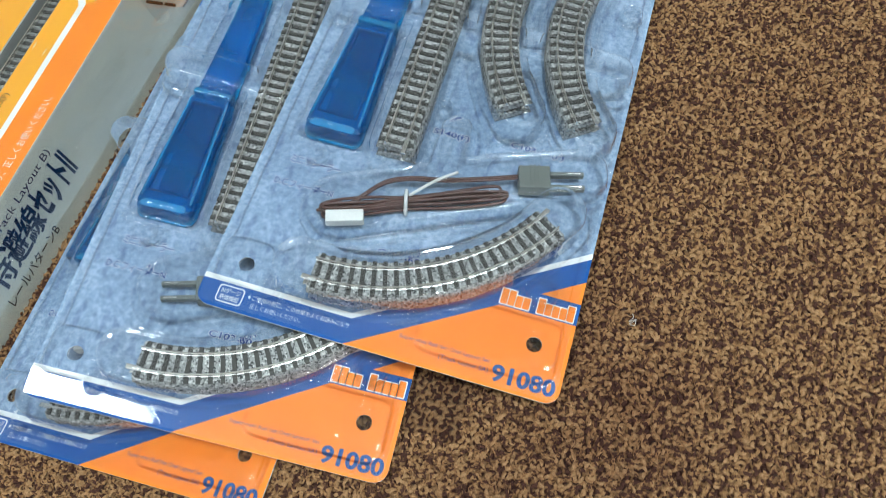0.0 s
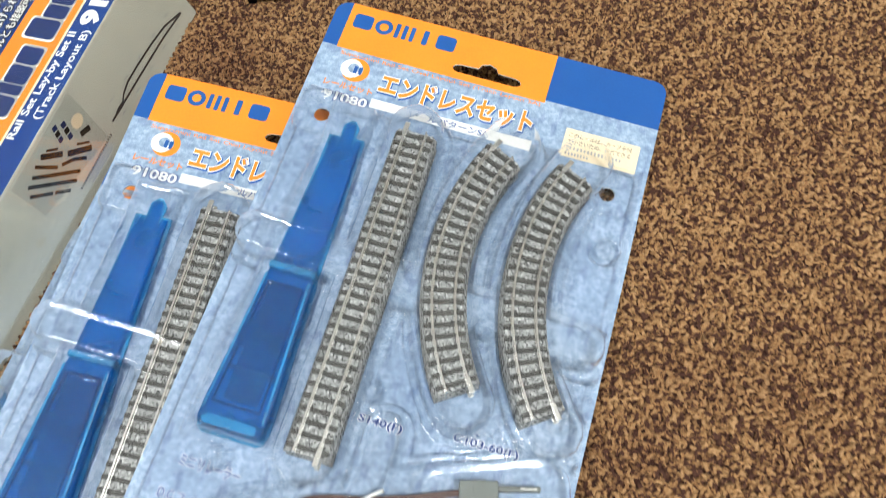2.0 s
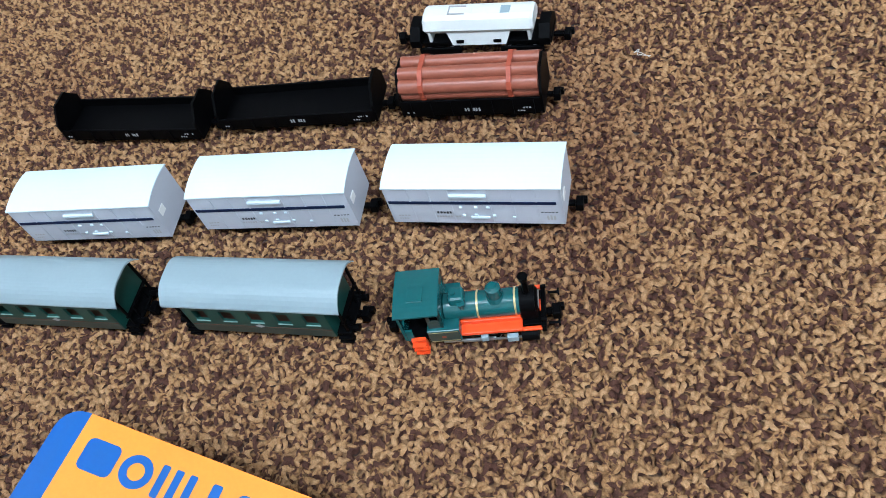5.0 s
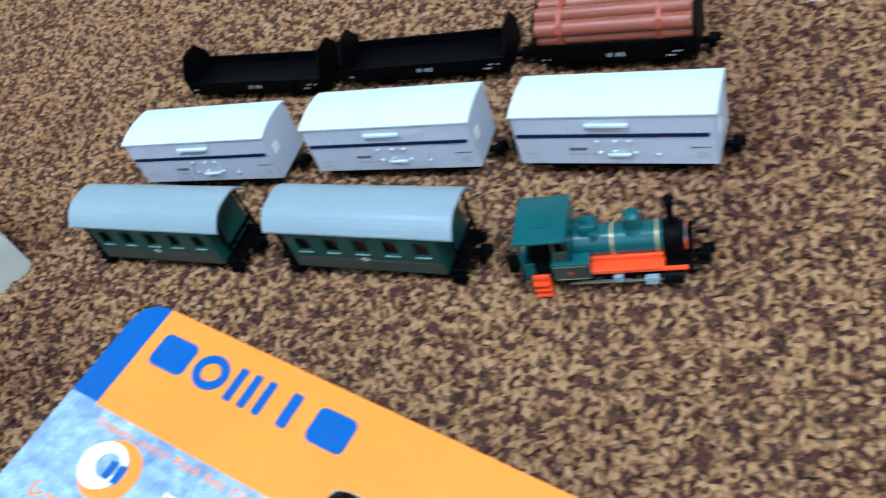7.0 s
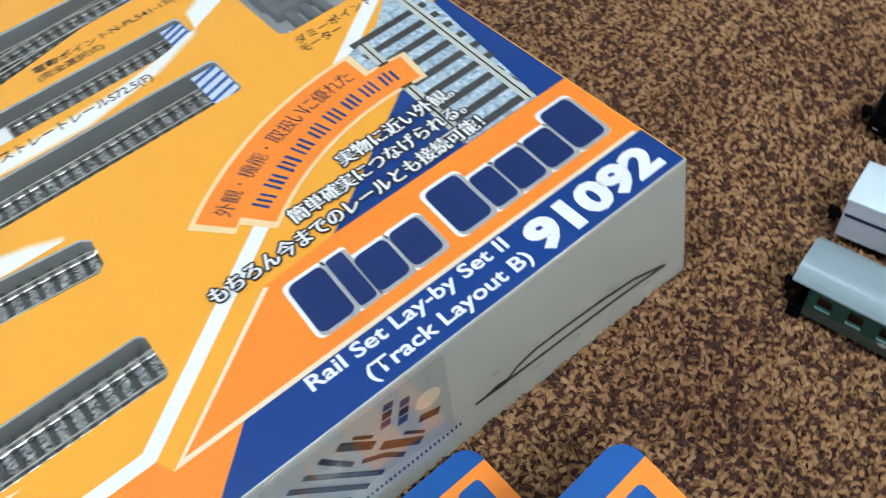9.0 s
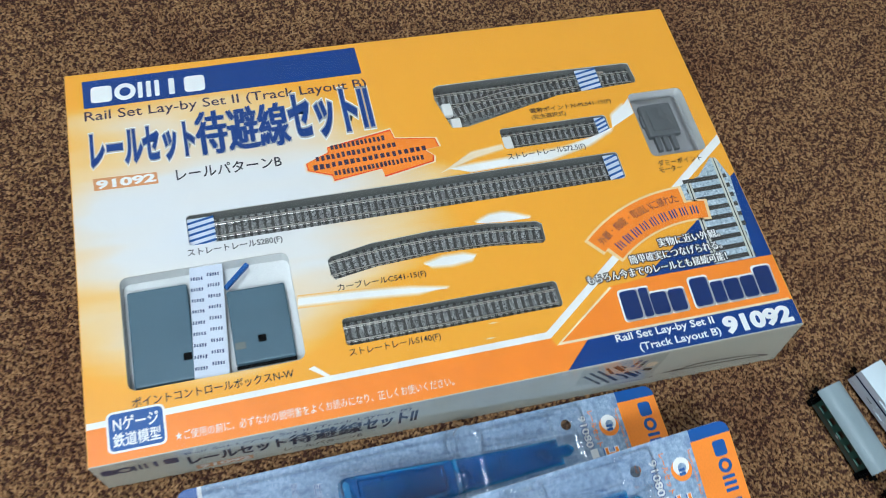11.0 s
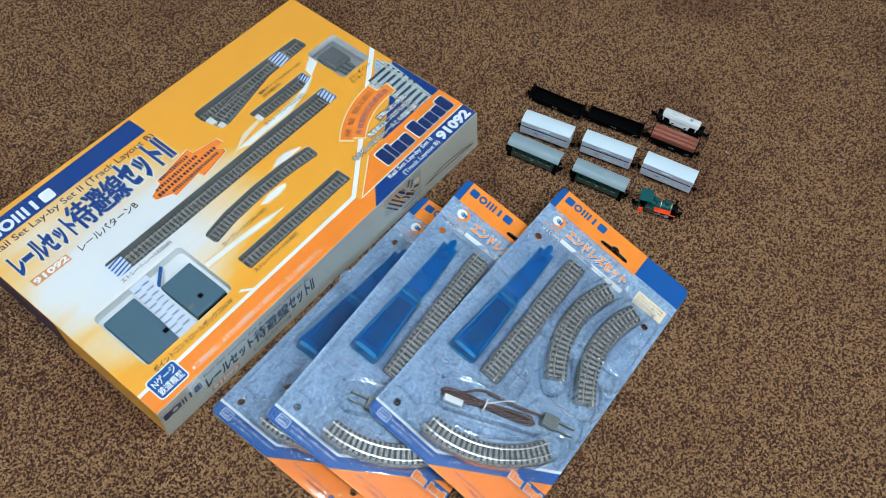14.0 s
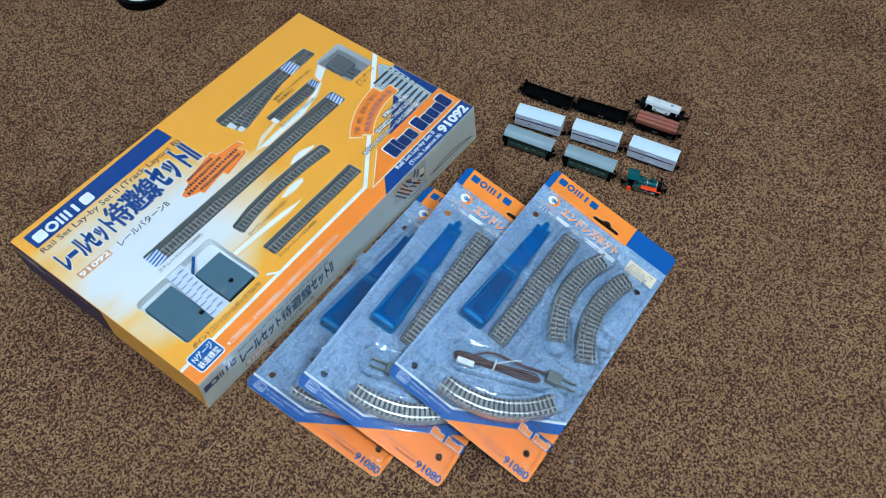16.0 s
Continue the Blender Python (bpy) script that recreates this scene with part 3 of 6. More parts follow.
def build_pack():
    pack = thing("blister_pack", "blue and orange card with model track under clear blister", "blister pack", "blister packs")
    everything = [*HOLES, HOLE_LOW, HANG]
    outline = rounded(0, 0, CARD_W, CARD_H, 6)
    part("card", sheet(outline, everything, 0.0, 0.7), M["board"], pack)
    # printed fields, each a hair above the last
    part("background_print", sheet([(0, 10), (120, 10), (157, 40), (157, 271), (0, 271)], HOLES, 0.08), M["card"], pack)
    part("top_band", sheet([p for p in rounded(0, 250, 157, 296, 6) if p[1] > 280] + [(0, 271), (157, 271)], [HANG], 0.08), M["blue"], pack)
    part("header_panel", sheet([(7, 270.5), (105.5, 269.5), (105.5, 296), (7, 296)], [HANG], 0.16), M["orange"], pack, "orange header print")
    part("bottom_band", sheet([p for p in rounded(0, 0, 157, 60, 6) if p[0] < 80 and p[1] < 20] + [(66, 0), (157, 57), (157, 68.5), (66, 11.6), (0, 11.6)], [], 0.16), M["blue"], pack)
    part("white_line", sheet([(0, 11.6), (66, 11.6), (157, 68.5), (157, 71.5), (65.4, 14.0), (0, 14.0)], [], 0.2), M["white"], pack)
    part("bottom_panel", sheet([(66, 0)] + [p for p in rounded(0, 0, 157, 60, 6) if p[0] > 80 and p[1] < 20] + [(157, 57)], [HOLE_LOW], 0.16), M["orange"], pack, "orange print with the set number")
    # header mark and titles
    logo("brand_mark", 10, 283, 60, 291, 0.28, 5, M["blue"], pack, heights=(1, 1, 0.95, 1, 1))
    part("round_mark", sheet(disc(19.6, 260.6, 6.4, 24), [disc(18.9, 260.8, 4.2, 18)], 0.28), M["orange"], pack)
    part("mark_swirl", sheet(disc(17.6, 260.8, 5.0, 20), [disc(18.6, 261.2, 2.6, 16)], 0.34), M["white"], pack)
    bars("mark_stripe", 18.8, 258.6, 23.4, 262.8, 0.38, 2, M["blue"], pack, 4, 0.8)
    writing("series_line", "Super-mini Rail Set Oval Layout Set (Track Layout SA)", 10, 266.6, 104, 269.0, 0.3, M["orange"], pack)
    writing("title_shadow", "エンドレスセット", 33.2, 251.6, 103, 262.0, 0.26, M["blue"], pack, 0.095)
    writing("title_edge", "エンドレスセット", 32.8, 252.2, 102.6, 262.4, 0.3, M["white"], pack, 0.075)
    writing("title", "エンドレスセット", 32.8, 252.2, 102.6, 262.4, 0.36, M["orange"], pack, 0.034)
    writing("kind_line", "レールセット", 8, 249.4, 30.6, 252.8, 0.3, M["orange"], pack, 0.02)
    writing("number_edge", "91080", 10, 242.6, 30, 247, 0.26, M["royal"], pack, 0.085)
    writing("number", "91080", 10, 242.6, 30, 247, 0.32, M["white"], pack, 0.03)
    part("title_bar", sheet([(31.4, 243.8), (105, 243.4), (105, 248.6), (31.4, 248.4)], [], 0.26), M["white"], pack)
    writing("pattern_line", "レールパターンSA", 50, 244.4, 86, 247.8, 0.32, M["blue"], pack, 0.01)
    note = part("notice_sticker", sheet(rounded(118, 245.6, 151.3, 260, 0.6), [], 0.3, 0.1), M["cream"], pack, "cream notice sticker")
    for k, (body, wide) in enumerate((("このレールは、カーブ半径", 148), ("が小さいため、走行できる", 148))):
        writing("notice_line", body, 120, 255.8 - 3.3 * k, wide, 258.3 - 3.3 * k, 0.36, M["black"], note)
    bars("notice_stroke", 120, 249.4, 145, 251.3, 0.36, 16, M["grey"], note, 7, 0.55)
    bars("notice_stroke", 120, 246.6, 131, 248.3, 0.36, 8, M["grey"], note, 8, 0.55)
    # captions on the background
    for body, x0, y0, x1, y1 in (("S140(F)", 72, 109.8, 89, 113.6), ("C103-60(F)", 108.5, 113, 133.5, 116.8), ("C103-60(F)", 66.5, 42.4, 91.5, 46.2), ("ミニリレーラー", 14, 76, 37.5, 80), ("D.C.フィーダーN", 11, 63.4, 38.5, 67.4)):
        writing("caption_edge", body, x0, y0, x1, y1, 0.2, M["white"], pack, 0.07)
        writing("caption", body, x0, y0, x1, y1, 0.26, M["royal"], pack, 0.03)
    # foot of the card
    part("gauge_field", sheet(rounded(8, 2.6, 19.6, 10.6, 1.6), [rounded(8.6, 3.2, 19, 10, 1.2)], 0.24), M["white"], pack)
    writing("gauge_mark", "Nゲージ", 9.6, 6.8, 18, 9.4, 0.24, M["white"], pack, 0.01)
    writing("gauge_mark", "鉄道模型", 9.6, 3.9, 18, 6.3, 0.24, M["white"], pack, 0.01)
    writing("foot_line", "★ご使用の前に、この台紙をよくお読みになり", 21, 6.9, 66, 9.3, 0.24, M["white"], pack)
    writing("foot_line", "正しくお使いください。", 23.5, 3.2, 46, 5.6, 0.24, M["white"], pack)
    writing("series_line", "Super-mini Rail Set Oval Layout Set", 87.5, 9.2, 126.5, 11.6, 0.24, M["blue"], pack)
    writing("series_line", "(Track Layout SA)", 105.5, 5.0, 126.5, 7.6, 0.24, M["blue"], pack)
    writing("number", "91080", 128.5, 3.2, 154.5, 10.0, 0.24, M["blue"], pack, 0.035)
    part("brand_field", sheet([(122, 36), (157, 36), (157, 46), (128, 46)], [], 0.22), M["blue"], pack)
    heights = (1, 1, 0.75, 0.75, 0, 1, 0.75, 0.75, 0.75, 1)
    logo("brand_edge", 123.5, 37, 155.5, 44, 0.26, 10, M["white"], pack, 0.5, heights=heights)
    logo("brand_mark", 123.5, 37, 155.5, 44, 0.32, 10, M["orange"], pack, heights=heights)
    part("blister", blister_bmesh(), M["blister"], pack, "clear moulded plastic shell", smooth=True)
    return pack


# ---- track pieces ----
SECTION = [(-9.25, 0), (-8.9, 1.2), (-7.4, 3.9), (7.4, 3.9), (8.9, 1.2), (9.25, 0)]
RAIL = [(-0.75, 0), (-0.75, 0.4), (-0.35, 0.5), (-0.35, 2.0), (0.35, 2.0), (0.35, 0.5), (0.75, 0.4), (0.75, 0)]


def swept(path, section, off=(0, 0), ends=True):
    """A section in millimetres pulled along a middle line of (x, y, angle)."""
    bm = bmesh.new()
    rings = []
    for x, y, a in path:
        nx, ny = -math.sin(a), math.cos(a)
        rings.append([bm.verts.new(((x + nx * (s + off[0])) * MM, (y + ny * (s + off[0])) * MM, (z + off[1]) * MM)) for s, z in section])
    n = len(section)
    for a, b in zip(rings, rings[1:]):
        for k in range(n):
            bm.faces.new((a[k], a[(k + 1) % n], b[(k + 1) % n], b[k]))
    if ends:
        bm.faces.new(rings[0])
        bm.faces.new(rings[-1])
    return bm


def straight_path(length):
    return lambda s: (s * length - length / 2, 0.0, 0.0)


def curve_path(radius, sweep):
    """Middle of the arc at the origin, running along +x, centre on +y."""
    def at(s):
        a = radians((s - 0.5) * sweep)
        return radius * math.sin(a), radius * (1 - math.cos(a)), a
    return at


SLEEPER_BM = None


def sleeper_mesh():
    global SLEEPER_BM
    if SLEEPER_BM is None:
        bm = cuboid(-0.9 * MM, -7.9 * MM, 3.4 * MM, 0.9 * MM, 7.9 * MM, 4.6 * MM)
        for side in (-1, 1):
            block(bm, -1.0 * MM, (side * 5.6 - 0.55) * MM, 4.7 * MM, 1.0 * MM, (side * 5.6 + 0.55) * MM, 5.2 * MM)
            block(bm, -1.0 * MM, (side * 3.4 - 0.45) * MM, 4.7 * MM, 1.0 * MM, (side * 3.4 + 0.45) * MM, 5.2 * MM)
        SLEEPER_BM = mesh_of("sleeper", bm, M["sleeper"])
    return SLEEPER_BM


def build_track(name, label, at, length, sleepers, group, full=True, bed="ballast"):
    """A length of ballasted N gauge track. at(s): middle line for s from 0 to 1."""
    root = thing(name, label, "model track", group)
    steps = 2 if abs(at(0.5)[1]) < 1e-9 and abs(at(0.0)[1]) < 1e-9 else 25
    path = [at(k / (steps - 1)) for k in range(steps)]
    part("ballast_bed", swept(path, SECTION), M[bed], root, "grey speckled ballast bed")
    for side in (-4.5, 4.5):
        part("rail", swept(path, RAIL, (side, 4.5)), M["rail"], root, "nickel silver rail")
    for s, side in ((0, -4.5), (1, 4.5)):
        x, y, a = at(s)
        bm = cuboid(-3.2 * MM, -1.1 * MM, 4.2 * MM, 3.2 * MM, 1.1 * MM, 5.6 * MM, 0.2 * MM)
        bm.transform(Matrix.Translation((x * MM, y * MM, 0)) @ Matrix.Rotation(a, 4, "Z") @ Matrix.Translation((0, side * MM, 0)))
        part("rail_joiner", bm, M["rail"], root)
    if full:
        for k in range(sleepers):
            x, y, a = at((k + 0.5) / sleepers)
            ob = new("sleeper", sleeper_mesh())
            ob.parent = root
            ob.matrix_basis = Matrix.Translation((x * MM, y * MM, 0)) @ Matrix.Rotation(a, 4, "Z")
    return root


# ---- what lies in each pack ----
def mmless_disc(x, y, r):
    """A low round boss in millimetres."""
    bm = sheet(disc(x, y, r, 24), [], 4.9, 3.0)
    return bm


def build_tool():
    root = thing("rerailer", "translucent dark blue plastic rerailer ramp", "rerailer", "rerailers")
    def plan(grow):
        """The outline from heel to forked tip."""
        half = [(9.4 + grow, -3.4 - grow), (11.7 + grow, -2.4 - grow * 0.7), (12.7 + grow, 0.2), (12.6 + grow, 8), (9.6 + grow, 60), (8.8 + grow, 64), (6.9 + grow, 116)]
        fork = [(6.2 + grow, 129.4 + grow), (3.6 - grow * 0.3, 129.4 + grow), (3.3 - grow * 0.3, 125), (2.8, 125), (1.9 + grow, 136), (0.6, 137.6 + grow), (-1.2, 137.6 + grow), (-2.4 - grow, 136), (-3.3, 124), (-3.8 + grow * 0.3, 124), (-4.2 + grow * 0.3, 128.6 + grow), (-7.0 - grow, 128.6 + grow)]
        return half + fork + [(-x, y) for x, y in reversed(half)]

    def sloped(bm, low, high, fall):
        """Let the upper side fall towards the tip."""
        for v in bm.verts:
            if v.co.z > (low + high) / 2 * MM:
                v.co.z -= fall * v.co.y / 0.130 * MM
        return bm

    bm = sloped(sheet(plan(0.0), [], 9.6, 7.4), 2.2, 9.6, 5.2)
    bmesh.ops.bevel(bm, geom=[e for e in bm.edges if all(v.co.z > 3.6 * MM for v in e.verts)], offset=0.9 * MM, segments=3, profile=0.5, affect="EDGES")
    part("ramp", bm, M["tool"], root, smooth=False)
    # rims, heel and step: edge highlights are put into their paler colour
    part("foot_rim", sheet(plan(1.3), [], 3.0, 1.6), M["tool_glint"], root, "blue rim, its edge glints painted in as paler blue")
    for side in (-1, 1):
        part("rim", sloped(sheet([(side * x, y) for x, y in ((11.2, 3), (12.2, 3), (9.2, 60), (8.3, 60))], [], 9.9, 0.9), 9.0, 9.9, 5.2), M["tool_glint"], root)
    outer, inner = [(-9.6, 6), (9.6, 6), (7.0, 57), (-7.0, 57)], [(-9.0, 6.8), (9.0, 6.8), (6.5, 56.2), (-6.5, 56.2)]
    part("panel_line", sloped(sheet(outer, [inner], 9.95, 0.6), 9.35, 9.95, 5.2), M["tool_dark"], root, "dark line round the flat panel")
    part("heel", sheet(rounded(-10.6, -2.2, 10.6, 1.6, 1.8), [], 9.9, 1.2), M["tool_glint"], root)
    part("step", cuboid(-9.8 * MM, 63 * MM, 1 * MM, 9.8 * MM, 66 * MM, 8.4 * MM, 0.8 * MM), M["tool_glint"], root)
    part("plate", cuboid(-6.6 * MM, 9 * MM, 5.2 * MM, 6.6 * MM, 58 * MM, 7.2 * MM, 0.6 * MM), M["tool_inner"], root)
    part("boss", mmless_disc(0.0, 15.0, 5.6), M["tool_inner"], root)
    part("cross_bar", cuboid(-9.5 * MM, 20 * MM, 5 * MM, 9.5 * MM, 21.6 * MM, 8.2 * MM, 0.4 * MM), M["tool_inner"], root)
    return root


def tube(points, r, seg=8, closed=False):
    cu = bpy.data.curves.new("wire", "CURVE")
    cu.dimensions, cu.bevel_depth, cu.bevel_resolution, cu.resolution_u = "3D", r * MM, 2, 5
    sp = cu.splines.new("NURBS")
    sp.points.add(len(points) - 1)
    for p, co in zip(sp.points, points):
        p.co = (co[0] * MM, co[1] * MM, co[2] * MM, 1)
    sp.order_u, sp.use_endpoint_u, sp.use_cyclic_u = 3, not closed, closed
    ob = new("wire", cu)
    dg = bpy.context.evaluated_depsgraph_get()
    dg.update()
    me = bpy.data.meshes.new_from_object(ob.evaluated_get(dg))
    bpy.data.objects.remove(ob)
    bpy.data.curves.remove(cu)
    bm = bmesh.new()
    bm.from_mesh(me)
    bpy.data.meshes.remove(me)
    return bm


def build_feeder():
    root = thing("feeder_cable", "brown twin wire coiled and tied, with white connector and grey plug", "cable", "feeder cables")
    rnd = random.Random(5)
    ax, ay, bx, by = 39, 55, 110, 85
    ln = math.hypot(bx - ax, by - ay)
    ex, ey = (bx - ax) / ln, (by - ay) / ln
    for k in range(7):
        o, z = -4.2 + 1.35 * k, 2.2 + (k * 2.1) % 5.0
        a, b = rnd.uniform(-1.5, 1.5), rnd.uniform(-2, 2)
        mid = 0.45 * o
        loop = [(a, o), (ln * 0.25, o * 0.9), (ln * 0.47, mid), (ln * 0.75, o * 0.9), (ln + b, o), (ln + b + 2.5, 0.4 * o), (ln + b, -0.5 * o), (ln * 0.75, -0.7 * o), (ln * 0.47, -0.5 * mid), (ln * 0.25, -0.7 * o), (a, -0.6 * o), (a - 2.5, 0.2 * o)]
        pts = [(ax + ex * s - ey * t, ay + ey * s + ex * t, z + 1.2 * math.sin(s * 0.1 + k)) for s, t in loop]
        part("wire_loop", tube(pts, 0.72, closed=True), M["wire"], root, smooth=True)
    for d in (0.0, 1.25):
        part("lead_wire", tube([(47, 58 + d, 4), (54, 66 + d, 6), (60, 74 + d, 7), (70, 79 + d, 7), (84, 82 + d, 7), (97, 86.5 + d, 7), (108, 91 + d, 6.5), (117, 95 + d, 6)], 0.7), M["wire"], root, smooth=True)
    bm = cuboid(-8.2 * MM, -2.9 * MM, 0, 8.2 * MM, 2.9 * MM, 5 * MM, 0.5 * MM)
    bm.transform(pose(0.0492, 0.0525, 0.004, 0, 0, 19))
    part("connector", bm, M["nylon"], root, "white connector housing")
    ring = [(72 + 2.0 * math.cos(a) * ex * 0.5 - ey * 6.0 * math.cos(a), 68.5 + ex * 6.0 * math.cos(a), 4.6 + 5.0 * math.sin(a)) for a in [k * math.pi / 5 for k in range(10)]]
    part("tie", tube(ring, 0.85, closed=True), M["nylon"], root, "white plastic tie", smooth=True)
    part("tie_tail", tube([(73, 70, 9), (78, 76, 9.5), (84, 83, 9), (90, 88, 8.5)], 0.7), M["nylon"], root, smooth=True)
    turn = pose(0.1232, 0.0955, 0.002, 0, 0, 16)
    bm = cuboid(-7 * MM, -5.7 * MM, 0, 7 * MM, 5.7 * MM, 8 * MM, 0.6 * MM)
    for x in (-1.6, 0.2, 2.0):
        block(bm, (x - 0.35) * MM, -5.9 * MM, 1 * MM, (x + 0.35) * MM, 5.9 * MM, 8.4 * MM)
    bm.transform(turn)
    plug = part("plug", bm, M["plug"], root, "grey feeder plug")
    for y in (-3.6, 3.2):
        bm = cuboid(7 * MM, (y - 1.0) * MM, 2 * MM, 22.5 * MM, (y + 1.0) * MM, 5.5 * MM, 0.4 * MM)
        bm.transform(turn)
        part("prong", bm, M["plug"], plug)
        bm = cuboid(15 * MM, (y - 0.3) * MM, 5.4 * MM, 21 * MM, (y + 0.3) * MM, 5.9 * MM, 0.1 * MM)
        bm.transform(turn)
        part("contact", bm, M["rail"], plug)
    return root


def place_in_packs(first, local):
    """Sets a thing into the first pack and copies of it into the others."""
    first.matrix_basis = PACKS[0] @ local
    for p in PACKS[1:]:
        copy_thing(first, p @ local)


pack = build_pack()
pack.matrix_basis = PACKS[0]
low_shell = mesh_of("blister", blister_bmesh(True), M["blister"], True)
for p in PACKS[1:]:
    other = copy_thing(pack, p)
    for piece in other.children:
        if p is PACKS[1] and piece.name.startswith("blister") and piece.type == "MESH":
            piece.data = low_shell

angle = math.degrees(math.atan2(91 - 231.2, 59.7 - 57.6))
for z, full in ((0.9, False), (7.4, True)):
    t = build_track("straight_track", "short straight model track with grey ballast and metal rails", straight_path(140), 140, 30, "tracks in the packs", full)
    place_in_packs(t, pose(0.05865, 0.1611, z * MM, 0, 0, angle))
    for ox, oy, r, mid, sweep in CURVES:
        t = build_track("curved_track", "tight curved model track with grey ballast and metal rails", curve_path(103, 60), 108, 23, "tracks in the packs", full)
        mx, my = ox + r * math.cos(radians(mid)), oy + r * math.sin(radians(mid))
        at_ = pose(mx * MM, my * MM, z * MM, 0, 0, mid + 90)
        t.matrix_basis = PACKS[0] @ at_
        copy_thing(t, PACKS[2] @ at_)
        if my < 90:
            copy_thing(t, PACKS[1] @ at_)
        elif full:
            copy_thing(t, PACKS[1] @ pose(mx * MM, my * MM, 2.6 * MM, 0, 0, mid + 90))
place_in_packs(build_tool(), pose(0.029, 0.094, 0.0008))
feeder = build_feeder()
feeder.matrix_basis = PACKS[0] @ pose(0, 0, 0.0008)
copy_thing(feeder, PACKS[1] @ pose(0.187, 0.157, 0.0008, 0, 0, 180))
copy_thing(feeder, PACKS[2] @ pose(0, 0, 0.0008))


# ---- the large track set box ----
BX, BY, BH = 424.5, 260.0, 47.5
TOPZ = BH
LEAN = 0.0062
WINDOWS = dict(
    long_straight=rounded(64.5, 121.5, 348, 142.6, 2.5),
    short_straight=rounded(273, 156.8, 350, 173.4, 2.5),
    points=[(236.5, 213.5), (235.5, 204), (242, 179.5), (252.5, 178.5), (322, 194.5), (381, 196.8), (382.5, 199.8), (381.5, 213.8), (378, 214.8), (322, 215.6), (240, 215.4)],
    motor=rounded(371.5, 134.2, 412.5, 187.6, 4),
    curve=[(143.6, 87), (145.6, 83.6), (171.4, 87.6), (211, 89.6), (246, 88.2), (277.8, 84.6), (280.3, 87), (281, 98), (278.4, 100.4), (246, 104.6), (211, 105.8), (171.4, 104), (145.6, 99.4), (143.2, 97)],
    straight=rounded(144.3, 40.6, 277.8, 58, 2.5),
    control=rounded(23, 37.6, 120.5, 107.4, 5),
)
# the print on the front side is drawn for a side 53.5 high
FRONT = Matrix(((1, 0, 0, 0), (0, 0, -1, 0), (0, BH / 53.5, 0, 0), (0, 0, 0, 1)))


def upright(y0, y1, z0, z1, nx=48, nz=8):
    """A thin board across the front of the box, cut into a grid, millimetres."""
    bm = bmesh.new()
    sides = []
    for y in (y0, y1):
        sides.append([[bm.verts.new((BX * i / nx * MM, y * MM, (z0 + (z1 - z0) * j / nz) * MM)) for i in range(nx + 1)] for j in range(nz + 1)])
    for g in sides:
        for ra, rb in zip(g, g[1:]):
            for i in range(nx):
                bm.faces.new((ra[i], ra[i + 1], rb[i + 1], rb[i]))
    for j in (0, nz):
        for i in range(nx):
            bm.faces.new((sides[0][j][i], sides[0][j][i + 1], sides[1][j][i + 1], sides[1][j][i]))
    for i in (0, nx):
        for j in range(nz):
            bm.faces.new((sides[0][j][i], sides[0][j + 1][i], sides[1][j + 1][i], sides[1][j][i]))
    return bm


def front_field(a, b, c, d, proud, n=12):
    """A four-cornered print on the front side, cut into a grid so that it follows the board."""
    bm = bmesh.new()
    grid = []
    for j in range(n + 1):
        v = j / n
        left, right = [p + (q - p) * v for p, q in zip(a, d)], [p + (q - p) * v for p, q in zip(b, c)]
        grid.append([bm.verts.new(((left[0] + (right[0] - left[0]) * i / n) * MM, (left[1] + (right[1] - left[1]) * i / n) * MM, proud * MM)) for i in range(n + 1)])
    for ra, rb in zip(grid, grid[1:]):
        for i in range(n):
            bm.faces.new((ra[i], ra[i + 1], rb[i + 1], rb[i]))
    bm.transform(FRONT)
    return bm


def point_in(p, loop):
    """Whether a point lies inside a closed outline."""
    inside = False
    for (ax, ay), (bx, by) in zip(loop, loop[1:] + loop[:1]):
        if (ay > p[1]) != (by > p[1]) and p[0] < ax + (bx - ax) * (p[1] - ay) / (by - ay):
            inside = not inside
    return inside


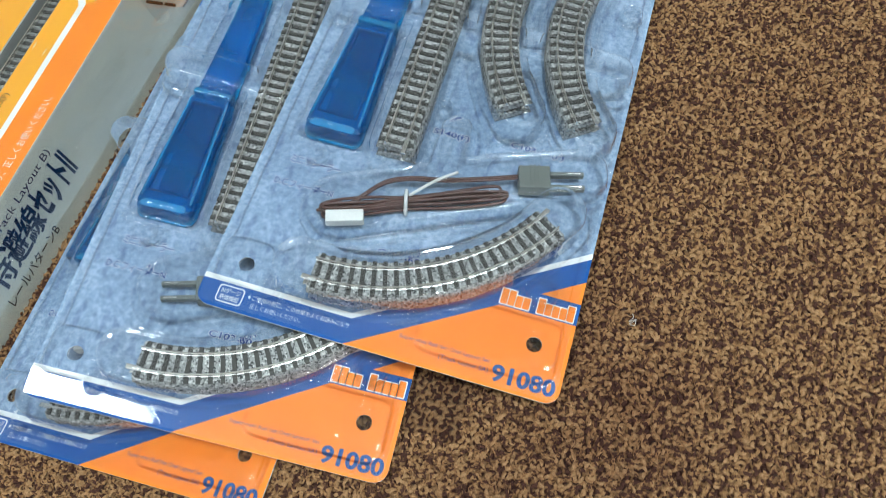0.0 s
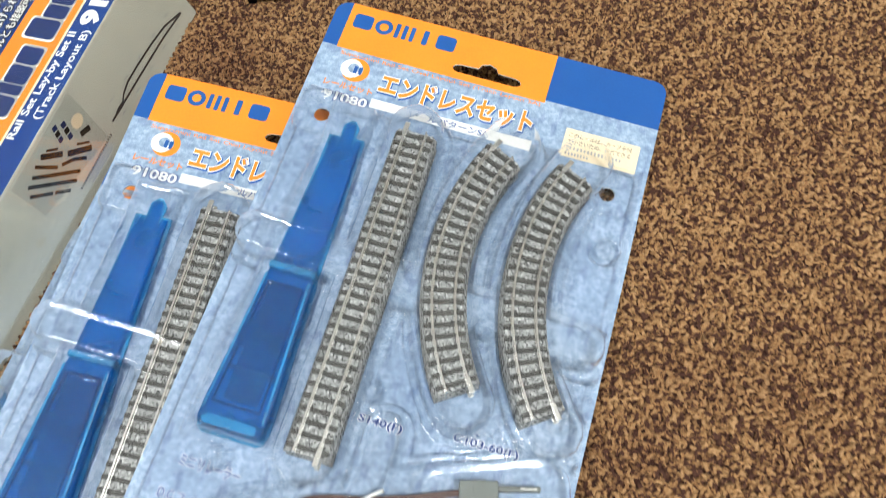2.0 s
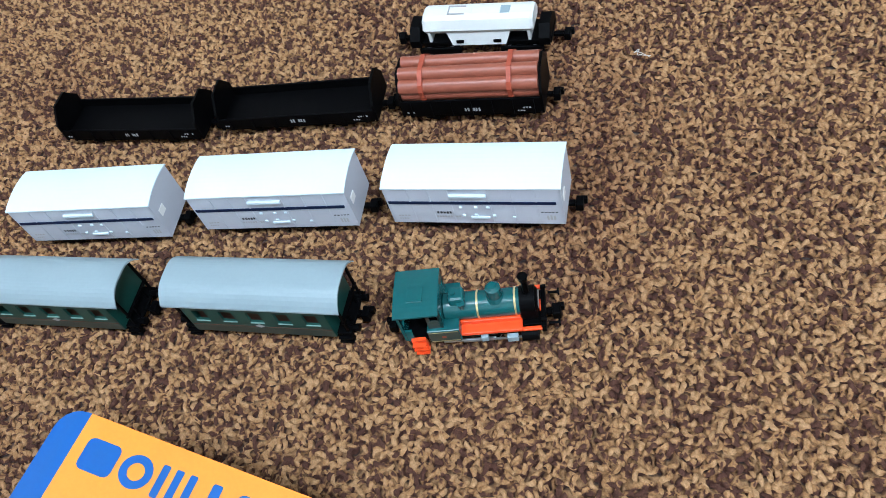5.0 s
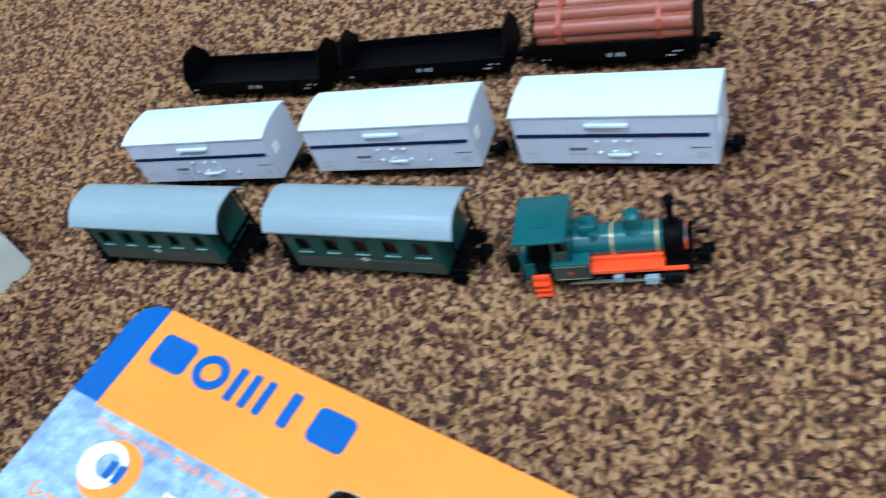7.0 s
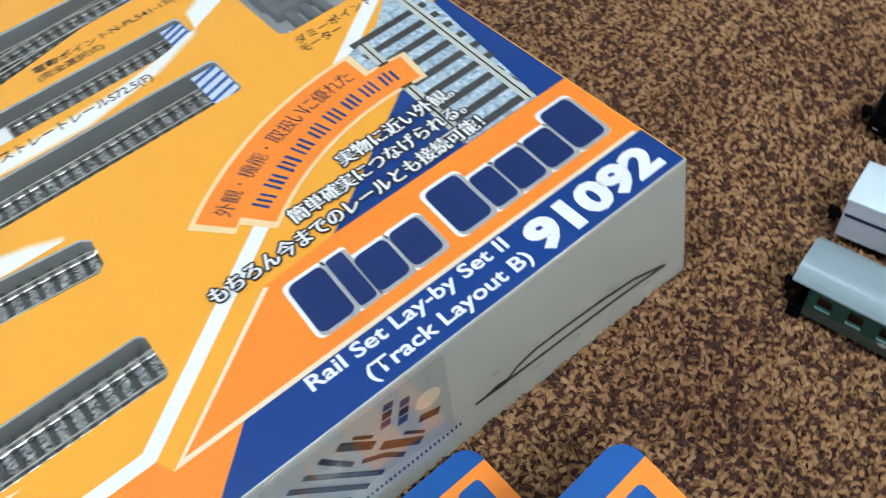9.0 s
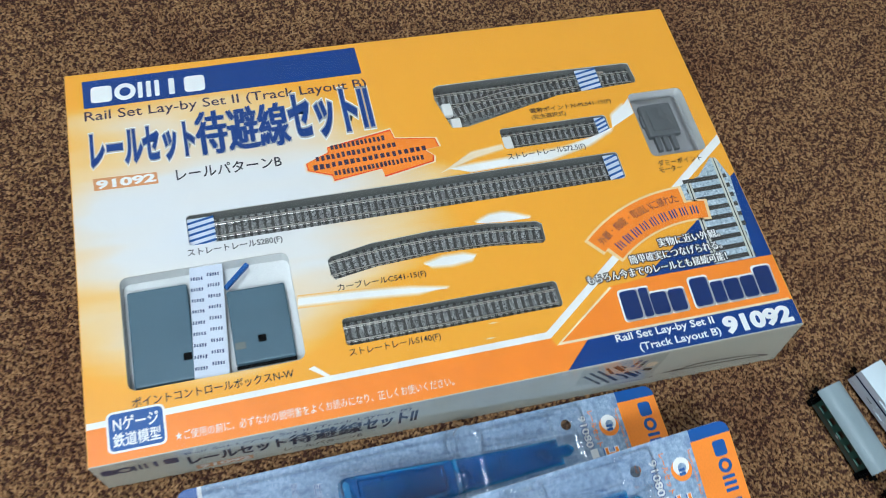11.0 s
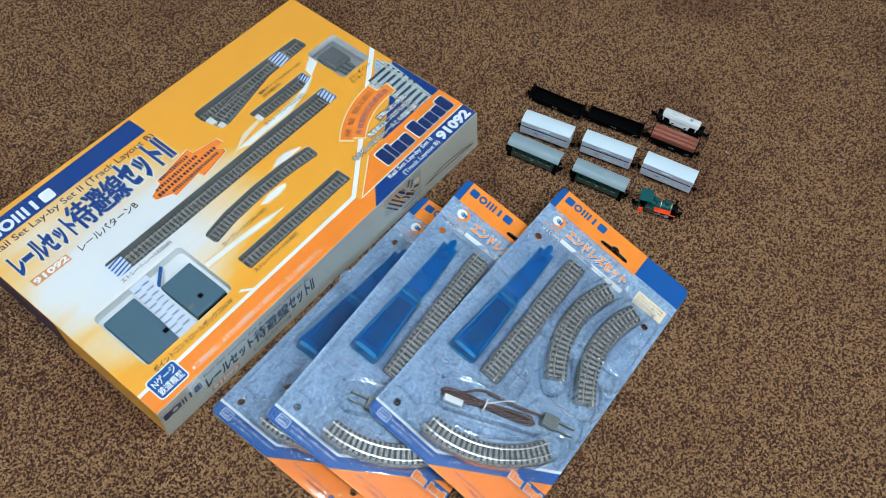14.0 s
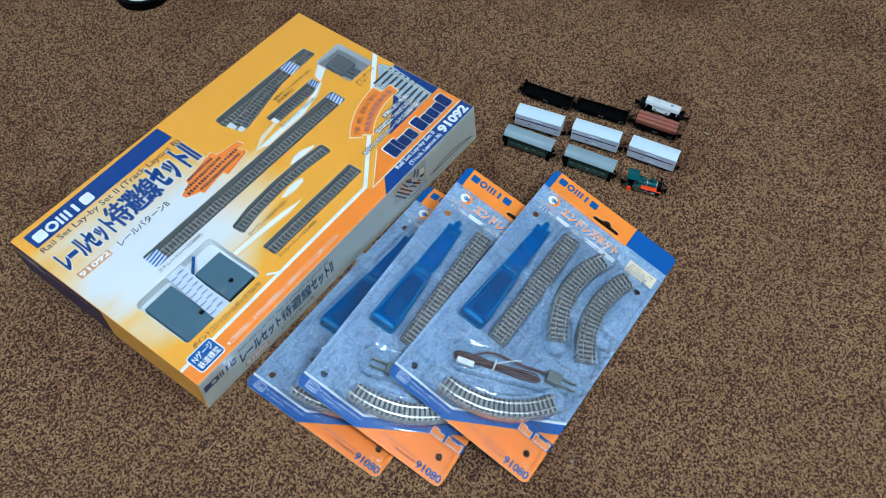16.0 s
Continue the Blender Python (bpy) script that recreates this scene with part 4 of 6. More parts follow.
def build_box():
    box = thing("track_set_box", "flat orange carton of model track, shrink-wrapped, with windows", "box")
    t = 0.9
    part("lid_board", sheet([(0, 0), (BX, 0), (BX, BY), (0, BY)], list(WINDOWS.values()), TOPZ, t), M["board"], box)
    part("lid_print", sheet([(0, 0), (BX, 0), (BX, BY), (0, BY)], list(WINDOWS.values()), TOPZ + 0.06), M["lid"], box, "amber print with white sweeps")
    part("front_panel", upright(0.0, t, 0.3, TOPZ - t), M["silver"], box, "grey-green front side")
    for name, x0, y0, x1, y1, m, label in (("back_panel", 0, BY - t, BX, BY, M["silver"], ""), ("left_panel", 0, t, t, BY - t, M["amber"], "amber end"), ("right_panel", BX - t, t, BX, BY - t, M["orange"], "")):
        part(name, cuboid(x0 * MM, y0 * MM, 0.3 * MM, x1 * MM, y1 * MM, (TOPZ - t) * MM), m, box, label)
    part("base_panel", cuboid(t * MM, t * MM, 0.3 * MM, (BX - t) * MM, (BY - t) * MM, 1.2 * MM), M["board"], box)
    part("tray", cuboid(6 * MM, 6 * MM, 2 * MM, (BX - 6) * MM, (BY - 6) * MM, (TOPZ - 9.9) * MM), M["tray"], box, "grey inner tray")
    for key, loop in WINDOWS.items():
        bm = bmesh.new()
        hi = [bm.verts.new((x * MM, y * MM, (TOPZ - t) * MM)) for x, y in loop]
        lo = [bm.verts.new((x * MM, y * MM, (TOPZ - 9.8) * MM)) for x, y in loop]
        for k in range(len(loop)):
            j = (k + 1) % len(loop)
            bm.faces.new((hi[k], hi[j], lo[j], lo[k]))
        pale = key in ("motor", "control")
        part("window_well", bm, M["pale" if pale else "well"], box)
        if pale:
            part("window_floor", sheet(loop, [], TOPZ - 9.8), M["grey" if key == "motor" else "pale"], box)
    part("end_print", cuboid(-0.06 * MM, 130 * MM, 0.4 * MM, 0.0, (BY - 0.2) * MM, (TOPZ - 2.6) * MM), M["plum"], box, "dark end print")
    END = Matrix(((0, 0, -1, 0), (-1, 0, 0, 0), (0, 1, 0, 0), (0, 0, 0, 1)))
    for k, (x0, x1, y0, m) in enumerate(((-256, -222, 34, "pale"), (-256, -216, 27, "pale"), (-254, -228, 20, "royal"), (-210, -150, 33, "grey"))):
        bars("end_stroke", x0, y0, x1, y0 + 4.0, 0.12, 9, M[m], box, 60 + k, 0.6, END)
    z = TOPZ + 0.12

    def field(name, pts, m, dz=0.0, holes=()):
        return part(name, sheet(pts, holes, z + dz), m, box)

    field("brand_field", [(10.6, 231.8), (191.2, 233.6), (190.5, 256.6), (10.3, 253.6)], M["royal"])
    logo("brand_mark", 15, 235.4, 88.5, 248.4, z + 0.06, 5, M["white"], box, heights=(1, 1, 0.95, 1, 1), slant=0.03)
    writing("english_line", "Rail Set Lay-by Set II (Track Layout B)", 10.6, 219.6, 192.4, 229.2, z, M["plum"], box, 0.006)
    for dz, grow, m in ((0.0, 0.1, M["white"]), (0.06, 0.075, M["grey"]), (0.12, 0.042, M["royal"])):
        writing("title", "レールセット", 13, 185.6, 75.5, 210.8, z + dz, m, box, grow)
        writing("title", "セットⅡ", 137.5, 187.6, 191, 221, z + dz, m, box, grow)
    for k, (dx, dy, m) in enumerate(((1.2, 0.9, "grey"), (-1.2, -0.9, "grey"), (1.2, -0.9, "grey"), (-0.8, 0.4, "royal"), (0.8, 0.4, "royal"), (0.0, -0.6, "royal"))):
        writing("title", "待避線", 77.5 + dx, 184.6 + dy, 135.5 + dx, 218 + dy, z + 0.04 + 0.03 * k, M[m], box)
    field("number_field", [(13.2, 169.2), (51, 168.4), (50.6, 176.8), (12.8, 178)], M["peach"])
    writing("number", "91092", 15, 170.4, 49.2, 176, z + 0.06, M["white"], box, 0.04)
    writing("pattern_line", "レールパターンB", 62, 168.4, 127, 176.8, z, M["black"], box, 0.012)
    splash = [(142, 167.2), (157, 173.4), (157.4, 177.4), (200.6, 184.6), (202, 177.2), (228.6, 173.4), (229.8, 166.4), (219.5, 165.4), (224.8, 160), (223.6, 155.6), (190, 149.2), (189.2, 155.8), (157.6, 151.6), (156.8, 155.8), (142.2, 161.6)]
    cx, cy = 186, 167
    field("offer_edge", [(cx + (x - cx) * 1.03, cy + (y - cy) * 1.08) for x, y in splash], M["cream"], 0.24)
    field("offer_line", [(cx + (x - cx) * 1.0, cy + (y - cy) * 1.01) for x, y in splash], M["red"], 0.26)
    field("offer_field", [(cx + (x - cx) * 0.98, cy + (y - cy) * 0.94) for x, y in splash], M["orange"], 0.28)
    for k, (x0, x1, slope) in enumerate(((160, 197, 0.06), (149, 203, 0.06), (146, 222, 0.05), (158, 218, 0.05))):
        tilt = Matrix.Translation((186 * MM, 167 * MM, 0)) @ Matrix.Rotation(slope, 4, "Z") @ Matrix.Translation((-186 * MM, -167 * MM, 0))
        bars("offer_stroke", x0, 176.2 - 6.6 * k, x1, 180.4 - 6.6 * k, z + 0.32, 13 + 3 * k, M["plum"], box, 20 + k, 0.66, tilt)
    # white lines that frame the picture
    field("white_line", [(0, 20.4), (131, 21.4), (263.6, 21.8), (424.5, 137.8), (424.5, 144.6), (262, 26), (131, 25), (0, 24)], M["white"])
    field("white_line", [(120.4, 31.4), (129, 25), (132, 25), (124, 32.4)], M["white"], 0.02)

    def soft_sweep(pts, core="white"):
        """A brushed white sweep whose edge fades into the amber in steps."""
        n = len(pts)
        turn_way = 1 if sum(a[0] * b[1] - b[0] * a[1] for a, b in zip(pts, pts[1:] + pts[:1])) > 0 else -1
        for k, (far, m) in enumerate(((2.0, "amber_pale"), (1.3, "halo"), (0.6, "cream_pale"), (-0.2, core))):
            ring = []
            for q in range(n):
                (px, py), (x, y), (nx, ny) = pts[q - 1], pts[q], pts[(q + 1) % n]
                tx, ty = nx - px, ny - py
                d = math.hypot(tx, ty)
                ring.append((x + turn_way * ty / d * far, y - turn_way * tx / d * far))
            bare = [p for p in ring if not any(point_in(p, w) for w in WINDOWS.values())]
            if len(bare) > 2:
                field("white_sweep", bare, M[m], -0.05 + 0.02 * k)

    soft_sweep([(232, 148.4), (275, 149.6), (313, 151.6), (330.6, 155.6), (350, 161.8), (352, 161.2), (331, 151), (302, 144.2), (274, 144.4), (246, 143.6)])
    soft_sweep([(226, 146.2), (252, 155), (272, 158.6), (272, 160), (250, 157.6)], "cream")
    soft_sweep([(351.6, 161.6), (371.2, 171), (371.2, 184.4), (366.6, 180), (354.4, 171.8)])
    soft_sweep([(239, 106), (249, 110), (258, 110.4), (265, 108.2), (275.6, 103.4), (273.4, 100.8), (258, 103.4), (244, 104.8)])
    soft_sweep([(200.4, 83.6), (213, 86.4), (226, 86), (233, 83.6), (230, 81.4), (217, 80.2), (205, 81.4)])
    soft_sweep([(121, 71), (122, 75.6), (159, 73), (188.6, 69.8), (212, 65.4), (192.6, 65.6), (158.4, 68.8)])
    for sx, sy in ((228, 28.9), (232, 38)):
        field("white_sweep", [(sx - 3.4, sy), (sx, sy + 0.6), (sx + 3.4, sy), (sx, sy - 0.5)], M["cream"])
    field("foot_field", [(0, 0), (267.6, 0), (285.4, 16.5), (265.6, 16.6), (263.6, 21.6), (131, 21.2), (0, 20.2)], M["orange"], 0.01)
    writing("foot_line", "★ご使用の前に、必ずなかの説明書をよくお読みになり、正しくお使いください。", 45, 5.2, 200, 10.6, z + 0.06, M["white"], box)
    field("gauge_field", rounded(10.4, 5.0, 41, 27.8, 3.4), M["white"], 0.06)
    field("gauge_field", rounded(11.6, 6.2, 39.8, 26.6, 2.6), M["blue"], 0.1)
    writing("gauge_mark", "Nゲージ", 14, 17, 37.4, 24.6, z + 0.16, M["white"], box, 0.02)
    writing("gauge_mark", "鉄道模型", 13.6, 8.2, 38, 15.6, z + 0.16, M["white"], box, 0.02)
    # right-hand corner: name panel, number and photograph
    field("blue_wedge", [(334.6, 49), (424.5, 49), (424.5, 113.4), (381, 80)], M["royal"], 0.02)
    field("name_field", [(269, 17.6), (424.5, 17.6), (424.5, 49), (334.6, 49), (311, 47.4)], M["orange"], 0.03)
    field("name_line", [(265.6, 16.5), (422.4, 17.0), (422.4, 18.4), (269.4, 18), (311.2, 46.4), (309.8, 47.2)], M["cream"], 0.08)
    field("number_band", [(267.6, 0), (424.5, 0), (424.5, 17.0), (285.4, 16.5)], M["royal"], 0.05)
    writing("english_line", "Rail Set Lay-by Set II", 302.6, 10.0, 367.4, 16.0, z + 0.12, M["white"], box, 0.022)
    writing("english_line", "(Track Layout B)", 315.4, 2.2, 369.2, 8.2, z + 0.12, M["white"], box, 0.022)
    writing("number", "91092", 373.4, 3.4, 418.6, 13.4, z + 0.12, M["white"], box, 0.055)
    heights = (1, 1, 0.76, 0.76, 0, 1, 0.76, 0.76, 0.76, 1)
    widths = (1.1, 0.55, 1.05, 1.0, 0.4, 1.15, 0.8, 1.0, 0.95, 1.1)
    logo("brand_edge", 313.4, 23.6, 418.4, 42.6, z + 0.1, 10, M["white"], box, 1.3, heights=heights, widths=widths, slant=0.05)
    logo("brand_shade", 313.9, 23.0, 418.9, 42.0, z + 0.13, 10, M["grey"], box, 0.7, heights=heights, widths=widths, slant=0.05)
    logo("brand_mark", 313.4, 23.6, 418.4, 42.6, z + 0.16, 10, M["navy"], box, heights=heights, widths=widths, slant=0.05)
    photo = field("photo_field", [(379, 108), (398, 114.4), (411.4, 127), (415.6, 125.6), (420, 110), (412.6, 49.2), (384, 49.2), (387, 72), (384, 92)], M["photo"], 0.06)
    for k in range(9):
        y, wide = 50.4 + 7.4 * k, 0.34 * k
        x0, x1 = 386.5 - 0.5 * wide, 416 + 0.5 * wide - (2.5 if k < 3 else 0)
        part("photo_sleeper", sheet([(x0, y), (x1, y + 0.4), (x1, y + 3.6), (x0, y + 3.2)], [], z + 0.1), M["sleeper"], photo)
    for xa, ya, xb, yb in ((410.4, 50, 413.2, 126.4), (384.8, 50, 388.2, 110)):
        for dx, m, dz in ((-1.5, "silver", 0.14), (0.1, "print_brown", 0.15), (0.7, "silver", 0.14)):
            part("photo_rail", sheet([(xa + dx, ya), (xa + dx + (0.6 if m == "print_brown" else 1.5), ya), (xb + dx + (0.6 if m == "print_brown" else 1.5), yb), (xb + dx, yb)], [], z + dz), M[m], photo)

    def ring_piece(cx, cy, r0, r1, a0, a1):
        angles = [radians(a0 + (a1 - a0) * k / 14) for k in range(15)]
        return [(cx + r1 * math.cos(a), cy + r1 * math.sin(a)) for a in angles] + [(cx + r0 * math.cos(a), cy + r0 * math.sin(a)) for a in reversed(angles)]

    ax, ay = 381.5, -10.0
    field("banner_edge", ring_piece(ax, ay, 104, 119, 130.6, 89.6), M["halo"], 0.12)
    field("banner_edge", ring_piece(ax, ay, 92, 107.4, 128.6, 82.0), M["halo"], 0.14)
    field("banner_field", ring_piece(ax, ay, 104.6, 117.4, 129.4, 90.8), M["orange"], 0.16)
    field("banner_field", ring_piece(ax, ay, 93.4, 106, 127.2, 83.2), M["orange"], 0.18)
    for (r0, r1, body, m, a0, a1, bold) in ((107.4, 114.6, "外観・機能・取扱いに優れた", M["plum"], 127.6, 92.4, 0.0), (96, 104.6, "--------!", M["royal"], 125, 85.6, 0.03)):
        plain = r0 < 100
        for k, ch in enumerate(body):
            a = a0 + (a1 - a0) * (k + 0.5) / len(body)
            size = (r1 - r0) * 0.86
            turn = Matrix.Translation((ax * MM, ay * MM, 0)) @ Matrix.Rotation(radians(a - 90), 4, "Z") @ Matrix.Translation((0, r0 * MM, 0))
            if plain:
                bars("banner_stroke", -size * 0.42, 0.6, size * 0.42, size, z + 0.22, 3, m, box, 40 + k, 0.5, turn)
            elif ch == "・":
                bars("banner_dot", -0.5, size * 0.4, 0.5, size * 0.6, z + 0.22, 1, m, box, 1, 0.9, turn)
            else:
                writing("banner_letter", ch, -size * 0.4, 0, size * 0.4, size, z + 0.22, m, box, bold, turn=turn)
    for body, x0, y0, x1 in (("実物に近い外観。", 351.6, 67.6, 395), ("簡単確実につなげられる。", 328.8, 59.2, 393), ("もちろん今までのレールとも接続可能！", 297.2, 50.8, 393.4)):
        for dx, dy in ((0.8, 0.0), (-0.8, 0.0), (0.0, 0.8), (0.0, -0.8), (0.6, -0.6), (-0.6, 0.6), (0.6, 0.6), (-0.6, -0.6)):
            writing("claim_edge", body, x0 + dx, y0 + dy, x1 + dx, y0 + 6.2 + dy, z + 0.31 + 0.006 * (dx - 0.4 * dy), M["black"], box)
        for dx in (-0.2, 0.2):
            writing("claim_line", body, x0 + dx, y0, x1 + dx, y0 + 6.2, z + 0.38 + 0.02 * dx, M["white"], box)
    for body, x0, y0, x1, y1 in (("ストレートレールS280(F)", 63, 113.6, 119, 119), ("ストレートレールS72.5(F)", 273, 147.4, 328, 153), ("カーブレールC541-15(F)", 146, 75, 200, 80.4), ("ストレートレールS140(F)", 145, 33.2, 199, 38.4), ("ポイントコントロールボックスN-W", 24.6, 28, 112, 33.6), ("電動ポイントN-PL541-15(F)", 298.4, 181.6, 358, 186.4), ("(完全選択式)", 298, 176.4, 323, 181), ("ダミーポイント", 373.4, 126, 405.6, 130.6), ("モーター", 372.6, 121, 389, 125.4)):
        writing("window_caption", body, x0, y0, x1, y1, z + 0.02, M["black"], box, 0.014)
    # front side
    logo("brand_mark", 3, 30, 44, 41, 0.12, 5, M["navy"], box, turn=FRONT, heights=(1, 1, 0.95, 1, 1))
    writing("english_line", "Rail Set Lay-by Set II (Track Layout B)", 48, 40, 174, 46.5, 0.12, M["plum"], box, turn=FRONT)
    for dz, grow, m in ((0.1, 0.065, M["grey"]), (0.16, 0.036, M["stripe"])):
        writing("title", "レールセット", 48, 19.5, 101.5, 36, dz, m, box, grow, turn=FRONT)
        writing("title", "セットⅡ", 146.7, 18.5, 178, 38.5, dz, m, box, grow, turn=FRONT)
    for k, (dx, m) in enumerate(((0.9, "grey"), (-0.9, "grey"), (-0.5, "stripe"), (0.5, "stripe"))):
        writing("title", "待避線", 103.6 + dx, 18 + dx * 0.5, 145.3 + dx, 39 + dx * 0.5, 0.1 + 0.03 * k, M[m], box, turn=FRONT)
    part("number_field", (lambda b: (b.transform(FRONT), b)[1])(sheet([(50, 6), (82, 6), (82, 14), (50, 14)], [], 0.1)), M["peach"], box)
    writing("number", "91092", 52, 7, 80, 13, 0.16, M["white"], box, 0.04, turn=FRONT)
    writing("pattern_line", "レールパターンB", 100, 7.5, 146, 14.5, 0.12, M["black"], box, 0.01, turn=FRONT)
    pic = part("picture_field", front_field((278, 24), (331, 13), (334, 50.5), (278, 50.5), 0.14), M["picture"], box)
    pieces = [(288.7, 43.4, 307, 18.9, 2.0), (283.8, 42.6, 301.9, 17.8, 2.0), (280.7, 38.8, 289.1, 27.4, 1.9), (290, 26.3, 295.8, 18.3, 1.9), (293.9, 45.3, 298, 38, 1.9), (298, 38, 300.9, 33, 1.9), (303.2, 31.4, 309.4, 26.4, 1.9), (309.4, 26.4, 314.4, 19.5, 1.9), (299.4, 45.3, 307.9, 34.4, 3.0), (309.5, 31.7, 320.4, 19.9, 3.2), (303.7, 44.3, 308.4, 38.5, 1.3), (316.5, 29.6, 321.9, 23, 1.3), (321.8, 30.4, 328.1, 27.6, 3.2)]
    for x0, y0, x1, y1, wide in pieces:
        n = math.hypot(x1 - x0, y1 - y0)
        dx, dy = -(y1 - y0) / n * wide / 2, (x1 - x0) / n * wide / 2
        b = sheet([(x0 - dx, y0 - dy), (x1 - dx, y1 - dy), (x1 + dx, y1 + dy), (x0 + dx, y0 + dy)], [], 0.36)
        b.transform(FRONT)
        part("picture_track", b, M["print_brown"], pic)
    for x0, y0, x1, y1 in ((314.2, 48.1, 310.7, 38.2), (318.6, 44.7, 315.4, 34)):
        for k in range(3):
            p, q = k / 3, (k + 0.8) / 3
            b = sheet([(x0 + (x1 - x0) * p, y0 + (y1 - y0) * p), (x0 + (x1 - x0) * q, y0 + (y1 - y0) * q), (x0 + (x1 - x0) * q + 3, y0 + (y1 - y0) * q - 0.6), (x0 + (x1 - x0) * p + 3, y0 + (y1 - y0) * p - 0.6)], [], 0.36)
            b.transform(FRONT)
            part("picture_box", b, M["navy"] if k != 1 else M["print_brown"], pic)
    b = sheet([(326 + 4.2 * math.cos(k * math.pi / 5), 36.6 + 4.0 * math.sin(k * math.pi / 5)) for k in range(10)], [], 0.36)
    b.transform(FRONT)
    part("picture_bag", b, M["cream"], pic)
    for pts in ([(351, 15.8), (355, 18.4), (362, 19.9), (372, 19.6), (388, 18.3), (402, 16.2), (416, 10.8)], [(339, 15.8), (370, 14.4), (396, 13.0), (416, 10.6)]):
        b = sheet([(x, y + 0.7) for x, y in pts] + [(x, y - 0.7) for x, y in reversed(pts)], [], 0.12)
        b.transform(FRONT)
        part("plan_line", b, M["black"], box)
    b = sheet([(338.5, 15.4), (350, 14.4), (352, 16.6), (347, 17.4)], [], 0.16)
    b.transform(FRONT)
    part("plan_wedge", b, M["black"], box)
    for k in range(5):
        x = 346 + 15 * k
        for y in (11.6 - 0.055 * (x - 342), 23.6 - 0.075 * (x - 342)):
            b = sheet([(x, y), (x + 3.4, y - 0.2), (x + 3.4, y + 0.6), (x, y + 0.8)], [], 0.12)
            b.transform(FRONT)
            part("plan_mark", b, M["grey"], box)
    bars("plan_stroke", 300, 11.2, 334, 13.2, 0.12, 22, M["black"], box, 33, 0.5, FRONT)
    # worn white board at the edges of the lid
    for x0, y0, x1, y1 in ((0, -0.05, BX, 0.35), (-0.05, 0, 0.35, BY), (BX - 0.3, 0, BX + 0.05, BY)):
        part("worn_edge", cuboid(x0 * MM, y0 * MM, (TOPZ - 0.25) * MM, x1 * MM, y1 * MM, (TOPZ + 0.24) * MM), M["amber"] if x1 - x0 < 5 else M["silver"], box)
    # shrink film
    bm = bmesh.new()
    n = 40
    rnd = np.random.RandomState(9)
    rows = [[bm.verts.new((BX * MM * i / n, BY * MM * j / 24, (TOPZ + 0.62 + 0.10 * rnd.rand()) * MM)) for i in range(n + 1)] for j in range(25)]
    for a, c in zip(rows, rows[1:]):
        for i in range(n):
            bm.faces.new((a[i], a[i + 1], c[i + 1], c[i]))
    part("shrink_film", bm, M["film"], box, "clear shrink film", smooth=True)
    part("shrink_film", upright(-0.62, -0.5, 0.6, TOPZ), M["film"], box, "clear shrink film")
    # the base sits askew under the lid: the foot of the front side stands out towards one end
    for piece in box.children_recursive:
        if piece.name.startswith("right_panel") or max(v.co.y for v in piece.data.vertices) < 1.2 * MM:
            for v in piece.data.vertices:
                if v.co.y < 2 * MM:
                    v.co.y -= LEAN * (v.co.x / (BX * MM)) * max(0.0, 1 - v.co.z / (BH * MM))
    return box


box = build_box()
Z_IN = (TOPZ - 9.7) * MM
t = build_track("straight_track", "long straight model track behind the carton window", straight_path(280), 280, 60, "tracks in the carton", bed="ballast_dark")
t.matrix_basis = pose(0.2063, 0.1318, Z_IN)
t = build_track("straight_track", "short straight model track behind the carton window", straight_path(140), 140, 30, "tracks in the carton", bed="ballast_dark")
t.matrix_basis = pose(0.2110, 0.0492, Z_IN)
t = build_track("straight_track", "very short straight model track behind the carton window", straight_path(72.5), 72.5, 16, "tracks in the carton", bed="ballast_dark")
t.matrix_basis = pose(0.3115, 0.1650, Z_IN)
t = build_track("curved_track", "wide curved model track behind the carton window", curve_path(541, 15), 141, 30, "tracks in the carton", bed="ballast_dark")
t.matrix_basis = pose(0.2120, 0.0970, Z_IN, 0, 0, 180)
t = build_track("straight_track", "point track, its straight road, behind the carton window", straight_path(150), 150, 32, "tracks in the carton", bed="ballast_dark")
t.matrix_basis = pose(0.3085, 0.2050, Z_IN)
t = build_track("curved_track", "point track, its curved road, behind the carton window", curve_path(541, 13), 123, 26, "tracks in the carton", bed="ballast_dark")
t.matrix_basis = pose(0.2990, 0.2030, Z_IN + 0.0002, 0, 0, 180 + 7.5)


def window_thing(name, label, category, bm, material):
    ob = new(name, mesh_of(name, bm, material))
    return tagged(ob, label, category)


def build_control(x0, y0, x1, y1, switch, socket, label):
    root = thing("control_box", label, "control box", "control boxes")
    cx, cy = (x0 + x1) / 2, (y0 + y1) / 2
    root.location = (cx * MM, cy * MM, (TOPZ - 9.7) * MM)
    w, h = (x1 - x0) / 2, (y1 - y0) / 2
    part("case", cuboid(-w * MM, -h * MM, 0, w * MM, h * MM, 7.4 * MM, 1.2 * MM), M["box_part"], root)
    for name, at, size, m, words in (("switch", switch, 2.3, "dark", "black switch slot"), ("socket", socket, 3.0, "plug", "")):
        if at:
            px, py = at[0] - cx, at[1] - cy
            part(name, cuboid((px - size) * MM, (py - 2.2) * MM, 7.2 * MM, (px + size) * MM, (py + 2.2) * MM, 7.9 * MM, 0.3 * MM), M[m], root, words)
    part("foot_rim", cuboid(-w * MM, (-h - 0.6) * MM, 0, w * MM, -h * MM, 4.4 * MM, 0.2 * MM), M["dark"], root)
    return root


